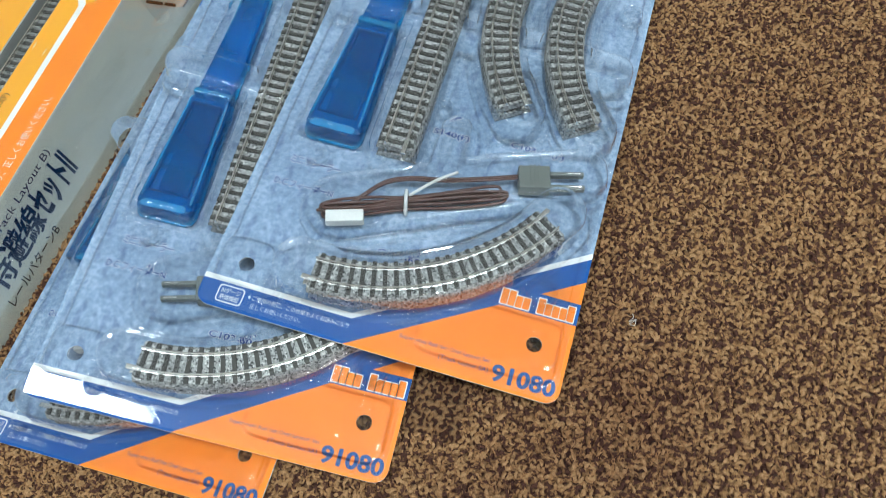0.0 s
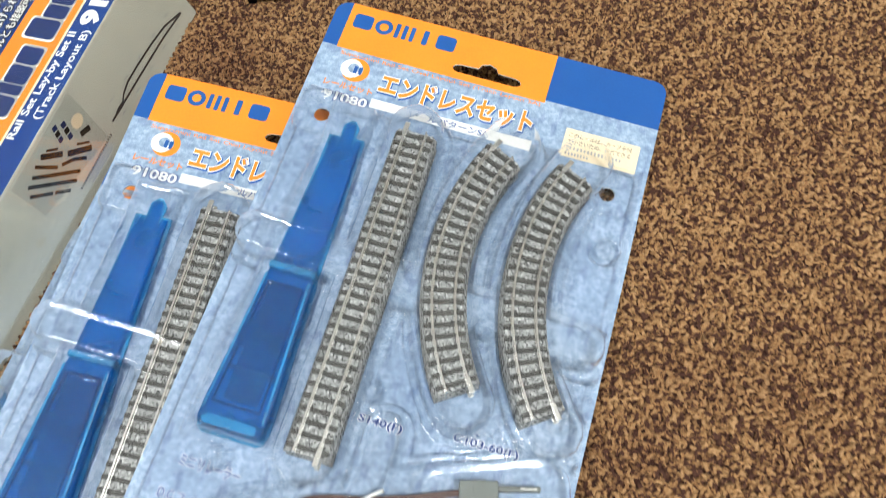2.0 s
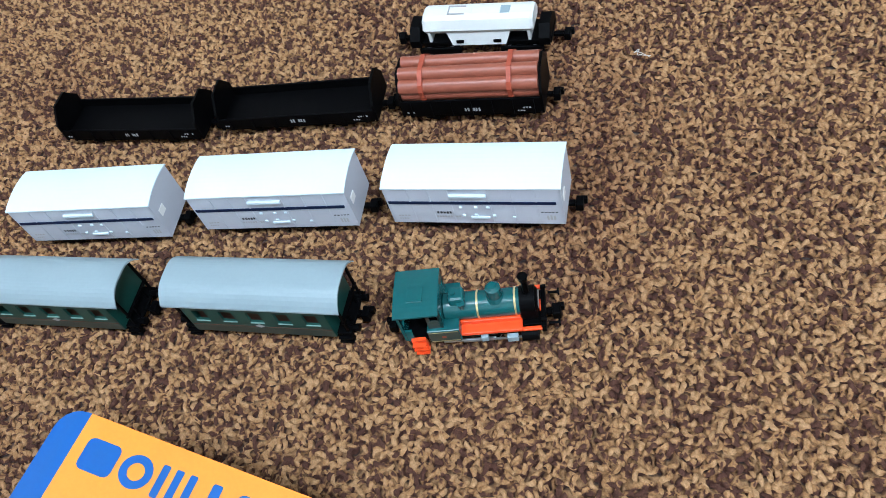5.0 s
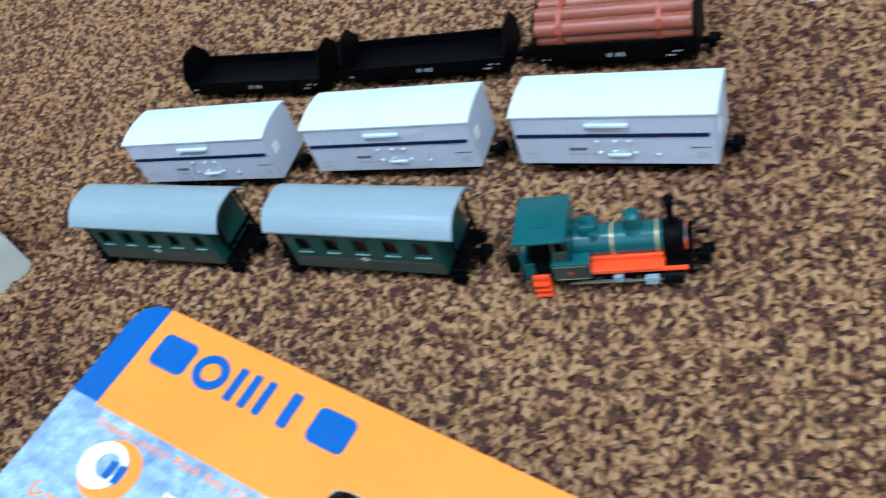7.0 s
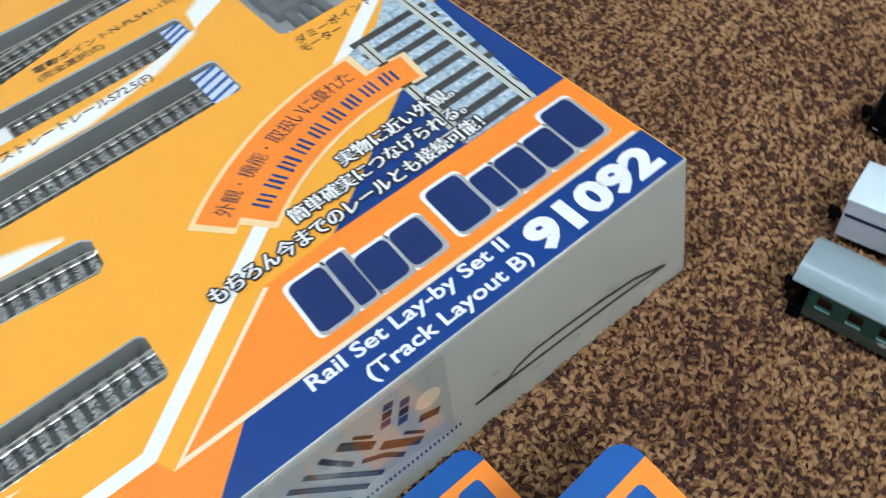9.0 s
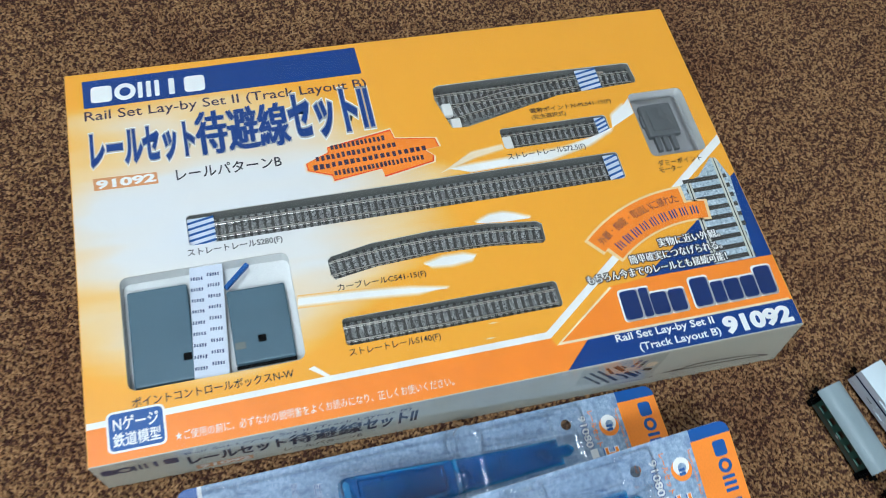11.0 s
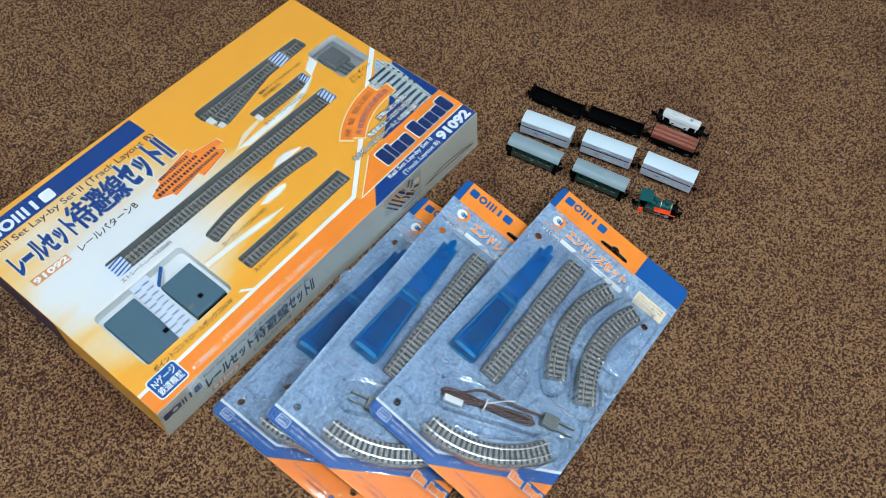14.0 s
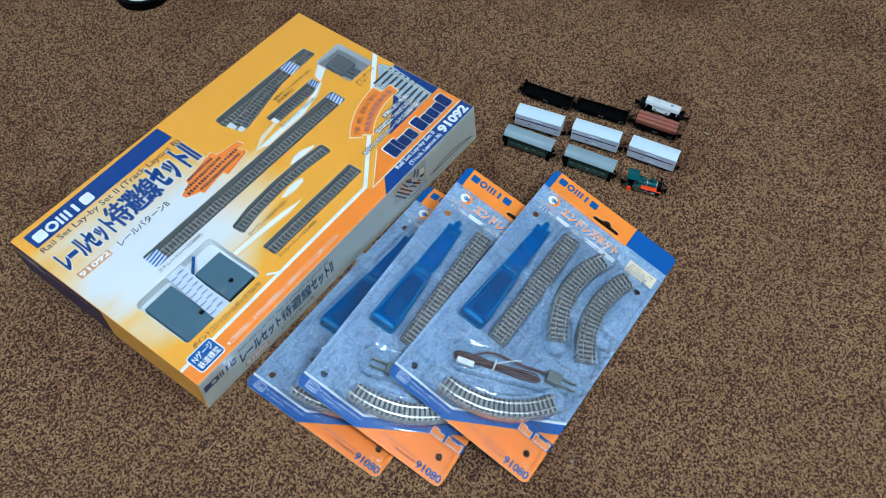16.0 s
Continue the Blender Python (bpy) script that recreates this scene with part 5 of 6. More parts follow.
a = build_control(26, 39.5, 60, 98.5, (56.0, 53.0), None, "slate grey point control box in the carton window")
b = build_control(81.5, 42.5, 115.6, 89, (98.0, 56.0), (85.4, 53.5), "slate grey point control box in the carton window")
tape = thing("packing_tape", "white packing tape with blue printed marks across the control boxes", "tape")
tape.location = (0.0700, 0.0735, (TOPZ - 2.0) * MM)
tm = pose(0, 0, 0, 0, 0, -3.5)
b2 = cuboid(-9.6 * MM, -35.5 * MM, 0, 9.6 * MM, 35.5 * MM, 0.15 * MM)
b2.transform(tm)
part("strip", b2, M["tape"], tape)
for k in range(9):
    for j in range(2):
        bars("tape_mark", -9 + 9.5 * j, -31 + 7 * k + 2 * j, -1.6 + 9.5 * j, -28.6 + 7 * k + 2 * j, 0.2, 5, M["navy"], tape, k, 0.6, turn=tm)
for x, y, w, h, r in ((343, 132, 5, 10, -20), (346, 165, 4, 8, -15), (349, 205.5, 8, 9.5, -18), (72.5, 131.5, 8, 9.5, 30)):
    tp = thing("packing_tape", "short white packing tape with blue marks over a track end", "tape", "tape ends")
    tp.matrix_basis = pose(x * MM, y * MM, (TOPZ - 2.4) * MM)
    part("strip", cuboid(-w * MM, -h * MM, 0, w * MM, h * MM, 0.15 * MM), M["tape"], tp)
    for k in range(-2, 3):
        c = k * h * 0.42
        b3 = sheet([(-w, c - 2.6), (w, c + 0.4), (w, c + 2.0), (-w, c - 1.0)], [], 0.2)
        part("tape_stripe", b3, M["blue"], tp)
lever = thing("control_lever", "blue plastic lever above the control boxes", "lever")
lever.matrix_basis = pose(0.0895, 0.0990, (TOPZ - 5.5) * MM, 0, 0, 43)
part("arm", cuboid(-11 * MM, -1.4 * MM, 0, 9 * MM, 1.4 * MM, 3 * MM, 0.5 * MM), M["blue"], lever)
bag = thing("parts_bag", "clear plastic bag with a grey dummy point motor", "bag")
bag.location = (0.3920, 0.1610, (TOPZ - 9.7) * MM)
part("motor", cuboid(-13 * MM, -8 * MM, 0, 11 * MM, 19 * MM, 5.0 * MM, 1.4 * MM), M["motor"], bag)
part("motor_lid", cuboid(-9 * MM, -4 * MM, 4.8 * MM, 7 * MM, 14 * MM, 5.8 * MM, 0.6 * MM), M["motor"], bag)
for x in (-9.5, -3.5, 2.5):
    part("motor_fin", cuboid(x * MM, -19 * MM, 0, (x + 3.6) * MM, -7.6 * MM, 3.4 * MM, 0.5 * MM), M["motor"], bag)
part("motor_arm", cuboid(-14 * MM, 2 * MM, 0, -9 * MM, 12 * MM, 3 * MM, 0.8 * MM), M["motor"], bag)
bm = bmesh.new()
rnd = np.random.RandomState(4)
rows = [[bm.verts.new(((-19 + 3.17 * i) * MM, (-26 + 3.25 * j) * MM, (6.2 + 1.5 * rnd.rand() - 5.2 * (i in (0, 12) or j in (0, 16))) * MM)) for i in range(13)] for j in range(17)]
for ra, rb in zip(rows, rows[1:]):
    for i in range(12):
        bm.faces.new((ra[i], ra[i + 1], rb[i + 1], rb[i]))
part("pouch", bm, M["blister"], bag, "crumpled clear pouch", smooth=True)
for x, y in ((243, 196.5), (246.5, 183.5), (277, 163.5)):
    pad = thing("foam_pad", "small white foam pad at a track end", "pad", "foam pads")
    pad.location = (x * MM, y * MM, (TOPZ - 9.7) * MM)
    part("block", cuboid(-3.5 * MM, -5 * MM, 0, 3.5 * MM, 5 * MM, 7.4 * MM, 0.8 * MM), M["nylon"], pad)


# ---- model trains on the carpet ----
def mmcuboid(x0, y0, z0, x1, y1, z1, bevel=0.0):
    return cuboid(x0 * MM, y0 * MM, z0 * MM, x1 * MM, y1 * MM, z1 * MM, bevel * MM)


def mmrod(a, b, r0, r1=None, seg=12):
    return rod(bmesh.new(), [c * MM for c in a], [c * MM for c in b], r0 * MM, None if r1 is None else r1 * MM, seg)


def set_down(lx, ly, rx, ry, width):
    """Pose of a vehicle from the foot of its near side, left and right end, in millimetres."""
    dx, dy = rx - lx, ry - ly
    d = math.hypot(dx, dy)
    nx, ny = -dy / d, dx / d
    return pose(((lx + rx) / 2 + nx * width / 2) * MM, ((ly + ry) / 2 + ny * width / 2) * MM, 0.0012, 0, 0, math.degrees(math.atan2(dy, dx)))


def wheel_pair(root, x, r=2.7, gauge=4.5, material="dark"):
    for side in (-1, 1):
        w = part("wheel", mmrod((x, side * (gauge - 0.9), r), (x, side * (gauge + 0.9), r), r, seg=18), M[material], root)
        part("tyre", mmrod((x, side * (gauge + 0.9), r), (x, side * (gauge + 1.0), r), r * 0.82, seg=18), M["steel"], w)
    part("axle", mmrod((x, -gauge, r), (x, gauge, r), 0.6), M["steel"], root)


def coupler(root, x, way):
    bm = mmcuboid(min(x, x + way * 5.2), -0.9, 3.6, max(x, x + way * 5.2), 0.9, 5.0, 0.2)
    block(bm, min(x + way * 4.2, x + way * 6.6) * MM, -1.9 * MM, 2.6 * MM, max(x + way * 4.2, x + way * 6.6) * MM, 1.9 * MM, 5.8 * MM, 0.3 * MM)
    block(bm, min(x + way * 6.0, x + way * 7.6) * MM, 0.6 * MM, 3.0 * MM, max(x + way * 6.0, x + way * 7.6) * MM, 2.2 * MM, 5.4 * MM, 0.2 * MM)
    part("coupler", bm, M["dark"], root, "black knuckle coupler")


def arched(length, width, eave, rise, thick, seg=10, power=2.2):
    """An arched roof along x, millimetres."""
    bm = bmesh.new()
    rings = []
    for x in (-length / 2, length / 2):
        ring = []
        for lift in (0, thick):
            pts = []
            for k in range(seg + 1):
                t = -1 + 2 * k / seg
                pts.append((x, t * width / 2, eave + lift + rise * (1 - abs(t) ** power)))
            ring += pts if not lift else pts[::-1]
        rings.append([bm.verts.new([c * MM for c in p]) for p in ring])
    n = len(rings[0])
    for k in range(n):
        bm.faces.new((rings[0][k], rings[0][(k + 1) % n], rings[1][(k + 1) % n], rings[1][k]))
    for r in rings:
        bm.faces.new(r)
    return bm


def gable(x, width, low, eave, rise, thick, seg=10, power=2.2):
    """An end wall under an arched roof."""
    bm = bmesh.new()
    loops = []
    for xx in (x - thick / 2, x + thick / 2):
        pts = [(xx, -width / 2, low), (xx, width / 2, low)] + [(xx, width / 2 * (1 - 2 * k / seg), eave + rise * (1 - abs(1 - 2 * k / seg) ** power)) for k in range(seg + 1)]
        loops.append([bm.verts.new([c * MM for c in p]) for p in pts])
    n = len(loops[0])
    for k in range(n):
        bm.faces.new((loops[0][k], loops[0][(k + 1) % n], loops[1][(k + 1) % n], loops[1][k]))
    for lp in loops:
        bm.faces.new(lp)
    return bm


SIDE = Matrix(((1, 0, 0, 0), (0, 0, -1, 0), (0, 1, 0, 0), (0, 0, 0, 1)))


def side_marks(root, y, seed, items):
    """Small lettering strokes on a side: x0, z0, x1, z1, count, material."""
    turn = Matrix.Translation((0, y * MM, 0)) @ SIDE
    for k, (x0, z0, x1, z1, n, m) in enumerate(items):
        bars("marking", x0, z0, x1, z1, 0.06, n, M[m], root, seed + k, 0.7, turn)


def underframe(root, length, width, top, wheelbase):
    part("underframe", mmcuboid(-length / 2, -width / 2 + 1.2, top - 2.0, length / 2, width / 2 - 1.2, top, 0.2), M["dark"], root)
    for x in (-wheelbase / 2, wheelbase / 2):
        wheel_pair(root, x)
        for side in (-1, 1):
            y = side * (width / 2 - 1.9)
            bm = mmcuboid(x - 3.6, y - 0.6, 1.8, x + 3.6, y + 0.6, top - 0.4, 0.3)
            block(bm, (x - 1.2) * MM, (y - 1.0) * MM, 1.6 * MM, (x + 1.2) * MM, (y + 1.0) * MM, 3.8 * MM, 0.2 * MM)
            part("axle_guard", bm, M["dark"], root)
    part("brake_gear", mmcuboid(-wheelbase / 2 + 6, -width / 2 + 1.6, 2.4, wheelbase / 2 - 7, -width / 2 + 2.2, 3.4), M["dark"], root)
    for way in (-1, 1):
        coupler(root, way * length / 2, way)


def build_wagon():
    L, W, low, eave = 54.5, 17.4, 5.0, 21.8
    root = thing("covered_wagon", "pale grey toy van with white roof and navy stripe", "model wagon", "white wagons")
    part("body", mmcuboid(-L / 2, -W / 2, low, L / 2, W / 2, eave, 0.15), M["wagon"], root, "pale grey van body")
    for x in (-L / 2 + 0.3, L / 2 - 0.3):
        part("end_wall", gable(x, W, low, eave, 1.3, 0.7), M["wagon"], root)
        way = 1 if x > 0 else -1
        part("end_plate", mmcuboid(min(x, x + way * 0.6), -6.4, 13.5, max(x, x + way * 0.6), -3.2, 16.5), M["white"], root, "white end plate")
    part("roof", arched(L + 0.6, W + 0.7, eave, 1.3, 0.5), M["wagon_roof"], root, "arched white roof", smooth=False)
    for side in (-1, 1):
        y = side * W / 2
        part("stripe", mmcuboid(-L / 2 + 0.6, min(y, y + side * 0.26), 14.7, L / 2 - 1.8, max(y, y + side * 0.26), 15.8), M["stripe"], root, "navy waist stripe")
        part("door_rail", mmcuboid(-6.5, min(y, y + side * 0.9), 18.4, 5.0, max(y, y + side * 0.9), 19.5, 0.2), M["wagon_roof"], root, "white door rail")
        for x in (-19.5, -13, -6.8, 5.3, 12.5, 19.6):
            part("rib", mmcuboid(x - 0.18, min(y, y + side * 0.2), low + 0.3, x + 0.18, max(y, y + side * 0.2), eave - 0.3), M["wagon"], root)
        for x, z in ((-4, 13.2), (0.8, 13.2), (4.6, 13.2), (0.4, 9.6), (-3.6, 9.2), (6.0, 9.2), (12, 8.6)):
            part("door_fitting", mmcuboid(x - 0.5, min(y, y + side * 0.5), z - 0.35, x + 0.5, max(y, y + side * 0.5), z + 0.35, 0.1), M["wagon_roof"], root)
        part("latch", mmcuboid(-1.5, min(y, y + side * 0.7), 8.0, 4.5, max(y, y + side * 0.7), 8.9, 0.2), M["wagon_roof"], root)
    side_marks(root, -W / 2, 60, ((-12, 9.8, -7, 11.0, 5, "black"), (-12.5, 8.0, -4.5, 9.0, 9, "grey"), (-25, 8.4, -21, 9.1, 4, "grey"), (-25, 7.0, -21.8, 7.6, 4, "grey"), (20.5, 10.6, 26, 11.2, 5, "black"), (22, 7.0, 25, 9.6, 3, "grey")))
    underframe(root, L - 4, W, low, 30)
    return root


def build_coach():
    L, W, low, eave = 57.6, 17.0, 4.6, 18.4
    body = 46.0
    root = thing("passenger_coach", "dark green toy coach with blue-grey arched roof", "model coach", "green coaches")
    part("roof", arched(L, W + 1.2, eave, 4.8, 0.7, 18, 3.2), M["coach_roof"], root, "blue-grey arched roof", smooth=False)
    xs = [-18.2 + 9.1 * k for k in range(5)]
    for side in (-1, 1):
        openings = [[(x - 2.2, 11.2), (x + 2.2, 11.2), (x + 2.2, 16.2), (x - 2.2, 16.2)] for x in xs]
        bm = sheet([(-body / 2, low), (body / 2, low), (body / 2, eave + 0.8), (-body / 2, eave + 0.8)], openings, 0.0, 0.7)
        bm.transform(Matrix.Translation((0, side * W / 2 * MM, 0)) @ (SIDE if side < 0 else Matrix.Rotation(math.pi, 4, "Z") @ SIDE))
        wall = part("side_wall", bm, M["coach"], root, "dark green side with five windows")
        y = side * W / 2
        for x in xs:
            part("window_sill", mmcuboid(x - 2.3, min(y, y + side * 0.35), 10.7, x + 2.3, max(y, y + side * 0.35), 11.0), M["sill"], wall, "pale green sill")
        part("skirt_panel", mmcuboid(-body / 2, min(y, y + side * 0.05), low, body / 2, max(y, y + side * 0.05), 8.3), M["tank_side"], root, "olive lower panel")
        part("waist_line", mmcuboid(-body / 2, min(y, y + side * 0.08), 8.3, body / 2, max(y, y + side * 0.08), 8.55), M["seat"], root, "thin brown line")
        diamond = sheet([(-1.7, 9.0), (0, 8.0), (1.7, 9.0), (0, 10.0)], [], 0.1)
        diamond.transform(Matrix.Translation((0, y * MM, 0)) @ (SIDE if side < 0 else Matrix.Rotation(math.pi, 4, "Z") @ SIDE))
        part("crest", diamond, M["grey"], root)
    part("interior", mmcuboid(-body / 2 + 1, -W / 2 + 3.0, low, body / 2 - 1, W / 2 - 3.0, 13.6), M["seat"], root, "brown seats inside")
    for way in (-1, 1):
        part("end_wall", gable(way * body / 2, W, low, eave, 4.6, 0.8, 18, 3.2), M["coach"], root)
        x = way * (L / 2 - 2.0)
        part("platform", mmcuboid(min(way * body / 2, x + way * 1.2), -W / 2 + 1, 4.2, max(way * body / 2, x + way * 1.2), W / 2 - 1, 5.2, 0.2), M["dark"], root)
        bm = mmcuboid(x - 0.4, -W / 2 + 1.2, 9.6, x + 0.4, W / 2 - 1.2, 10.4)
        for y in (-6.6, -3.3, 3.3, 6.6):
            block(bm, (x - 0.35) * MM, (y - 0.35) * MM, 5 * MM, (x + 0.35) * MM, (y + 0.35) * MM, (eave + 2.0 if abs(y) > 6 else 10) * MM)
        part("platform_rail", bm, M["dark"], root, "black platform railing")
        for side in (-1, 1):
            y = side * (W / 2 - 1.2)
            xs_ = way * (body / 2 + 2.6)
            bm = mmcuboid(xs_ - 2.2, y - 1.2, 1.0, xs_ + 2.2, y + 1.2, 1.6)
            block(bm, (xs_ - 2.2) * MM, (y - 1.1) * MM, 2.8 * MM, (xs_ + 2.2) * MM, (y + 1.1) * MM, 3.3 * MM)
            block(bm, (xs_ - 2.2) * MM, (y - 0.4) * MM, 1.0 * MM, (xs_ - 1.8) * MM, (y + 0.4) * MM, 4.4 * MM)
            block(bm, (xs_ + 1.8) * MM, (y - 0.4) * MM, 1.0 * MM, (xs_ + 2.2) * MM, (y + 0.4) * MM, 4.4 * MM)
            part("step", bm, M["dark"], root)
            part("buffer", mmrod((x, side * 5.2, 5.0), (x + way * 3.2, side * 5.2, 5.0), 0.7, 1.3), M["dark"], root)
    underframe(root, L - 7, W, low, 32)
    return root


def pentagon_end(x, width, low, top, peak, thick=0.9):
    bm = bmesh.new()
    loops = []
    for xx in (x - thick / 2, x + thick / 2):
        loops.append([bm.verts.new((xx * MM, y * MM, z * MM)) for y, z in ((-width / 2, low), (width / 2, low), (width / 2, top), (width * 0.22, peak), (-width * 0.22, peak), (-width / 2, top))])
    for k in range(6):
        bm.faces.new((loops[0][k], loops[0][(k + 1) % 6], loops[1][(k + 1) % 6], loops[1][k]))
    for lp in loops:
        bm.faces.new(lp)
    return bm


def build_gondola(L, label, name="open_wagon", peak=18.0, top=9.4):
    W, low = 17.4, 4.8
    root = thing(name, label, "model wagon", "black wagons")
    part("deck", mmcuboid(-L / 2, -W / 2 + 0.6, low - 0.2, L / 2, W / 2 - 0.6, low + 1.2, 0.1), M["dark"], root)
    for side in (-1, 1):
        y = side * (W / 2 - 0.4)
        wall = part("side_board", mmcuboid(-L / 2, y - 0.4, low, L / 2, y + 0.4, top, 0.15), M["dark"], root)
        for k in range(7):
            x = -L / 2 + L * (k + 0.5) / 7
            part("stake", mmcuboid(x - 0.5, min(y, y + side * 0.75), low - 0.6, x + 0.5, max(y, y + side * 0.75), top - 0.6), M["dark"], wall)
    for way in (-1, 1):
        part("end_board", pentagon_end(way * (L / 2 - 0.4), W, low - 0.6, top + 2.6, peak), M["dark"], root, "peaked black end board")
    side_marks(root, -W / 2 - 0.1, 80, ((-2.2, 6.2, 3.6, 8.0, 6, "grey"), (L / 2 - 7, 6.8, L / 2 - 3, 7.6, 4, "grey"), (L / 2 - 9, 5.4, L / 2 - 6.2, 6.2, 3, "grey"), (-L / 2 + 2, 6.0, -L / 2 + 5, 6.8, 3, "grey")))
    underframe(root, L - 4, W, low, L * 0.55)
    return root


def build_log_wagon():
    L = 50.0
    root = build_gondola(L, "black toy wagon loaded with strapped brown-red logs", "log_wagon", 20.5, 11.4)
    rows = ((-5.2, 8.2, 2.4), (0.0, 8.2, 2.4), (5.2, 8.2, 2.4), (-5.2, 12.2, 2.3), (0.0, 12.6, 2.3), (5.2, 12.2, 2.3), (-5.5, 15.7, 2.7), (0.0, 15.9, 2.6), (5.5, 15.7, 2.7), (-2.8, 19.0, 2.3), (2.7, 19.0, 2.3))
    for y, z, r in rows:
        part("log", mmrod((-L / 2 + 1.0, y, z), (L / 2 - 1.0, y, z), r, seg=48), M["log"], root, "brown-red round log")
    for x in (-16.0, 14.5):
        pts = [(x, -7.6, 9.5), (x, -7.6, 12.2), (x, -8.3, 15.4), (x, -7.4, 17.8), (x, -3.8, 21.0), (x, 3.8, 21.0), (x, 7.4, 17.8), (x, 8.3, 15.4), (x, 7.6, 12.2), (x, 7.6, 9.5)]
        bm = bmesh.new()
        rings = []
        for px, py, pz in pts:
            gy, gz = py * 1.05, 12.6 + (pz - 12.6) * 1.07
            rings.append([bm.verts.new((xx * MM, yy * MM, zz * MM)) for xx, yy, zz in ((px - 0.8, py * 0.97, pz - 0.2), (px + 0.8, py * 0.97, pz - 0.2), (px + 0.8, gy, gz), (px - 0.8, gy, gz))])
        for ra, rb in zip(rings, rings[1:]):
            for k in range(4):
                bm.faces.new((ra[k], ra[(k + 1) % 4], rb[(k + 1) % 4], rb[k]))
        part("strap", bm, M["strap"], root, "rust-brown strap")
    return root


def build_hopper():
    L = 53.0
    root = thing("hopper_wagon", "ivory white toy powder hopper on a black bogie frame", "model wagon")
    prof = [(-5.0, 10.4), (-6.0, 12.2), (-4.4, 15.6), (-2.0, 16.4), (2.0, 16.4), (4.4, 15.6), (6.0, 12.2), (5.0, 10.4)]
    bm = bmesh.new()
    rings = []
    for x, s in ((-20.5, 0.9), (-19.5, 1.0), (19.5, 1.0), (20.5, 0.9)):
        rings.append([bm.verts.new((x * MM, y * s * MM, (13.4 + (z - 13.4) * s) * MM)) for y, z in prof])
    for a, b in zip(rings, rings[1:]):
        for k in range(8):
            bm.faces.new((a[k], a[(k + 1) % 8], b[(k + 1) % 8], b[k]))
    bm.faces.new(rings[0])
    bm.faces.new(rings[-1])
    part("tank", bm, M["tank"], root, "ivory tank body")
    bm = bmesh.new()
    a = [bm.verts.new((x * MM, y * MM, z * MM)) for x, y, z in ((-12, -5.1, 10.6), (12, -5.1, 10.6), (12, 5.1, 10.6), (-12, 5.1, 10.6))]
    b = [bm.verts.new((x * MM, y * MM, z * MM)) for x, y, z in ((-10.0, -6.7, 6.0), (10.0, -6.7, 6.0), (10.0, 6.7, 6.0), (-10.0, 6.7, 6.0))]
    for k in range(4):
        bm.faces.new((a[k], a[(k + 1) % 4], b[(k + 1) % 4], b[k]))
    bm.faces.new(a)
    bm.faces.new(b)
    part("hopper", bm, M["tank"], root, "ivory hopper below the tank")
    for x in (-5.6, 5.6):
        part("vent", mmcuboid(x * 1.25 - 1.4, -6.9, 7.0, x * 1.25 + 1.4, -6.1, 8.0, 0.1), M["dark"], root)
    for way in (-1, 1):
        part("tank_support", mmcuboid(way * 18.6 - 0.5, -5.4, 6.4, way * 18.6 + 0.5, 5.4, 12.0), M["tank"], root)
        part("end_frame", pentagon_end(way * 24.2, 14.0, 5.4, 8.5, 12.0, 4.0), M["dark"], root, "black hexagonal end platform")
        bm = mmcuboid(way * 15.5 - 8, -6.6, 1.6, way * 15.5 + 8, -5.4, 4.4, 0.4)
        block(bm, (way * 15.5 - 8) * MM, 5.4 * MM, 1.6 * MM, (way * 15.5 + 8) * MM, 6.6 * MM, 4.4 * MM, 0.4 * MM)
        block(bm, (way * 15.5 - 2) * MM, -6 * MM, 2.6 * MM, (way * 15.5 + 2) * MM, 6 * MM, 4.8 * MM)
        part("bogie", bm, M["dark"], root, "black bogie")
        for d in (-4.6, 4.6):
            wheel_pair(root, way * 15.5 + d, 2.4)
        coupler(root, way * 26, way)
    part("frame", mmcuboid(-L / 2, -5.6, 5.0, L / 2, 5.6, 6.6, 0.2), M["dark"], root)
    walk_ = mmcuboid(-10, -1.6, 16.4, -2.0, 1.6, 16.6)
    part("hatch", walk_, M["tank"], root)
    bm = mmcuboid(-11, -2.2, 16.4, -4.6, -1.9, 16.9)
    block(bm, -11 * MM, 1.9 * MM, 16.4 * MM, -4.6 * MM, 2.2 * MM, 16.9 * MM)
    block(bm, -11 * MM, -2.2 * MM, 16.4 * MM, -10.7 * MM, 2.2 * MM, 16.9 * MM)
    part("hatch_rail", bm, M["grey"], root)
    part("roof_panel", mmcuboid(8.5, -2.0, 16.3, 12.0, 1.8, 16.6), M["coach_roof"], root, "blue-grey roof panel")
    return root


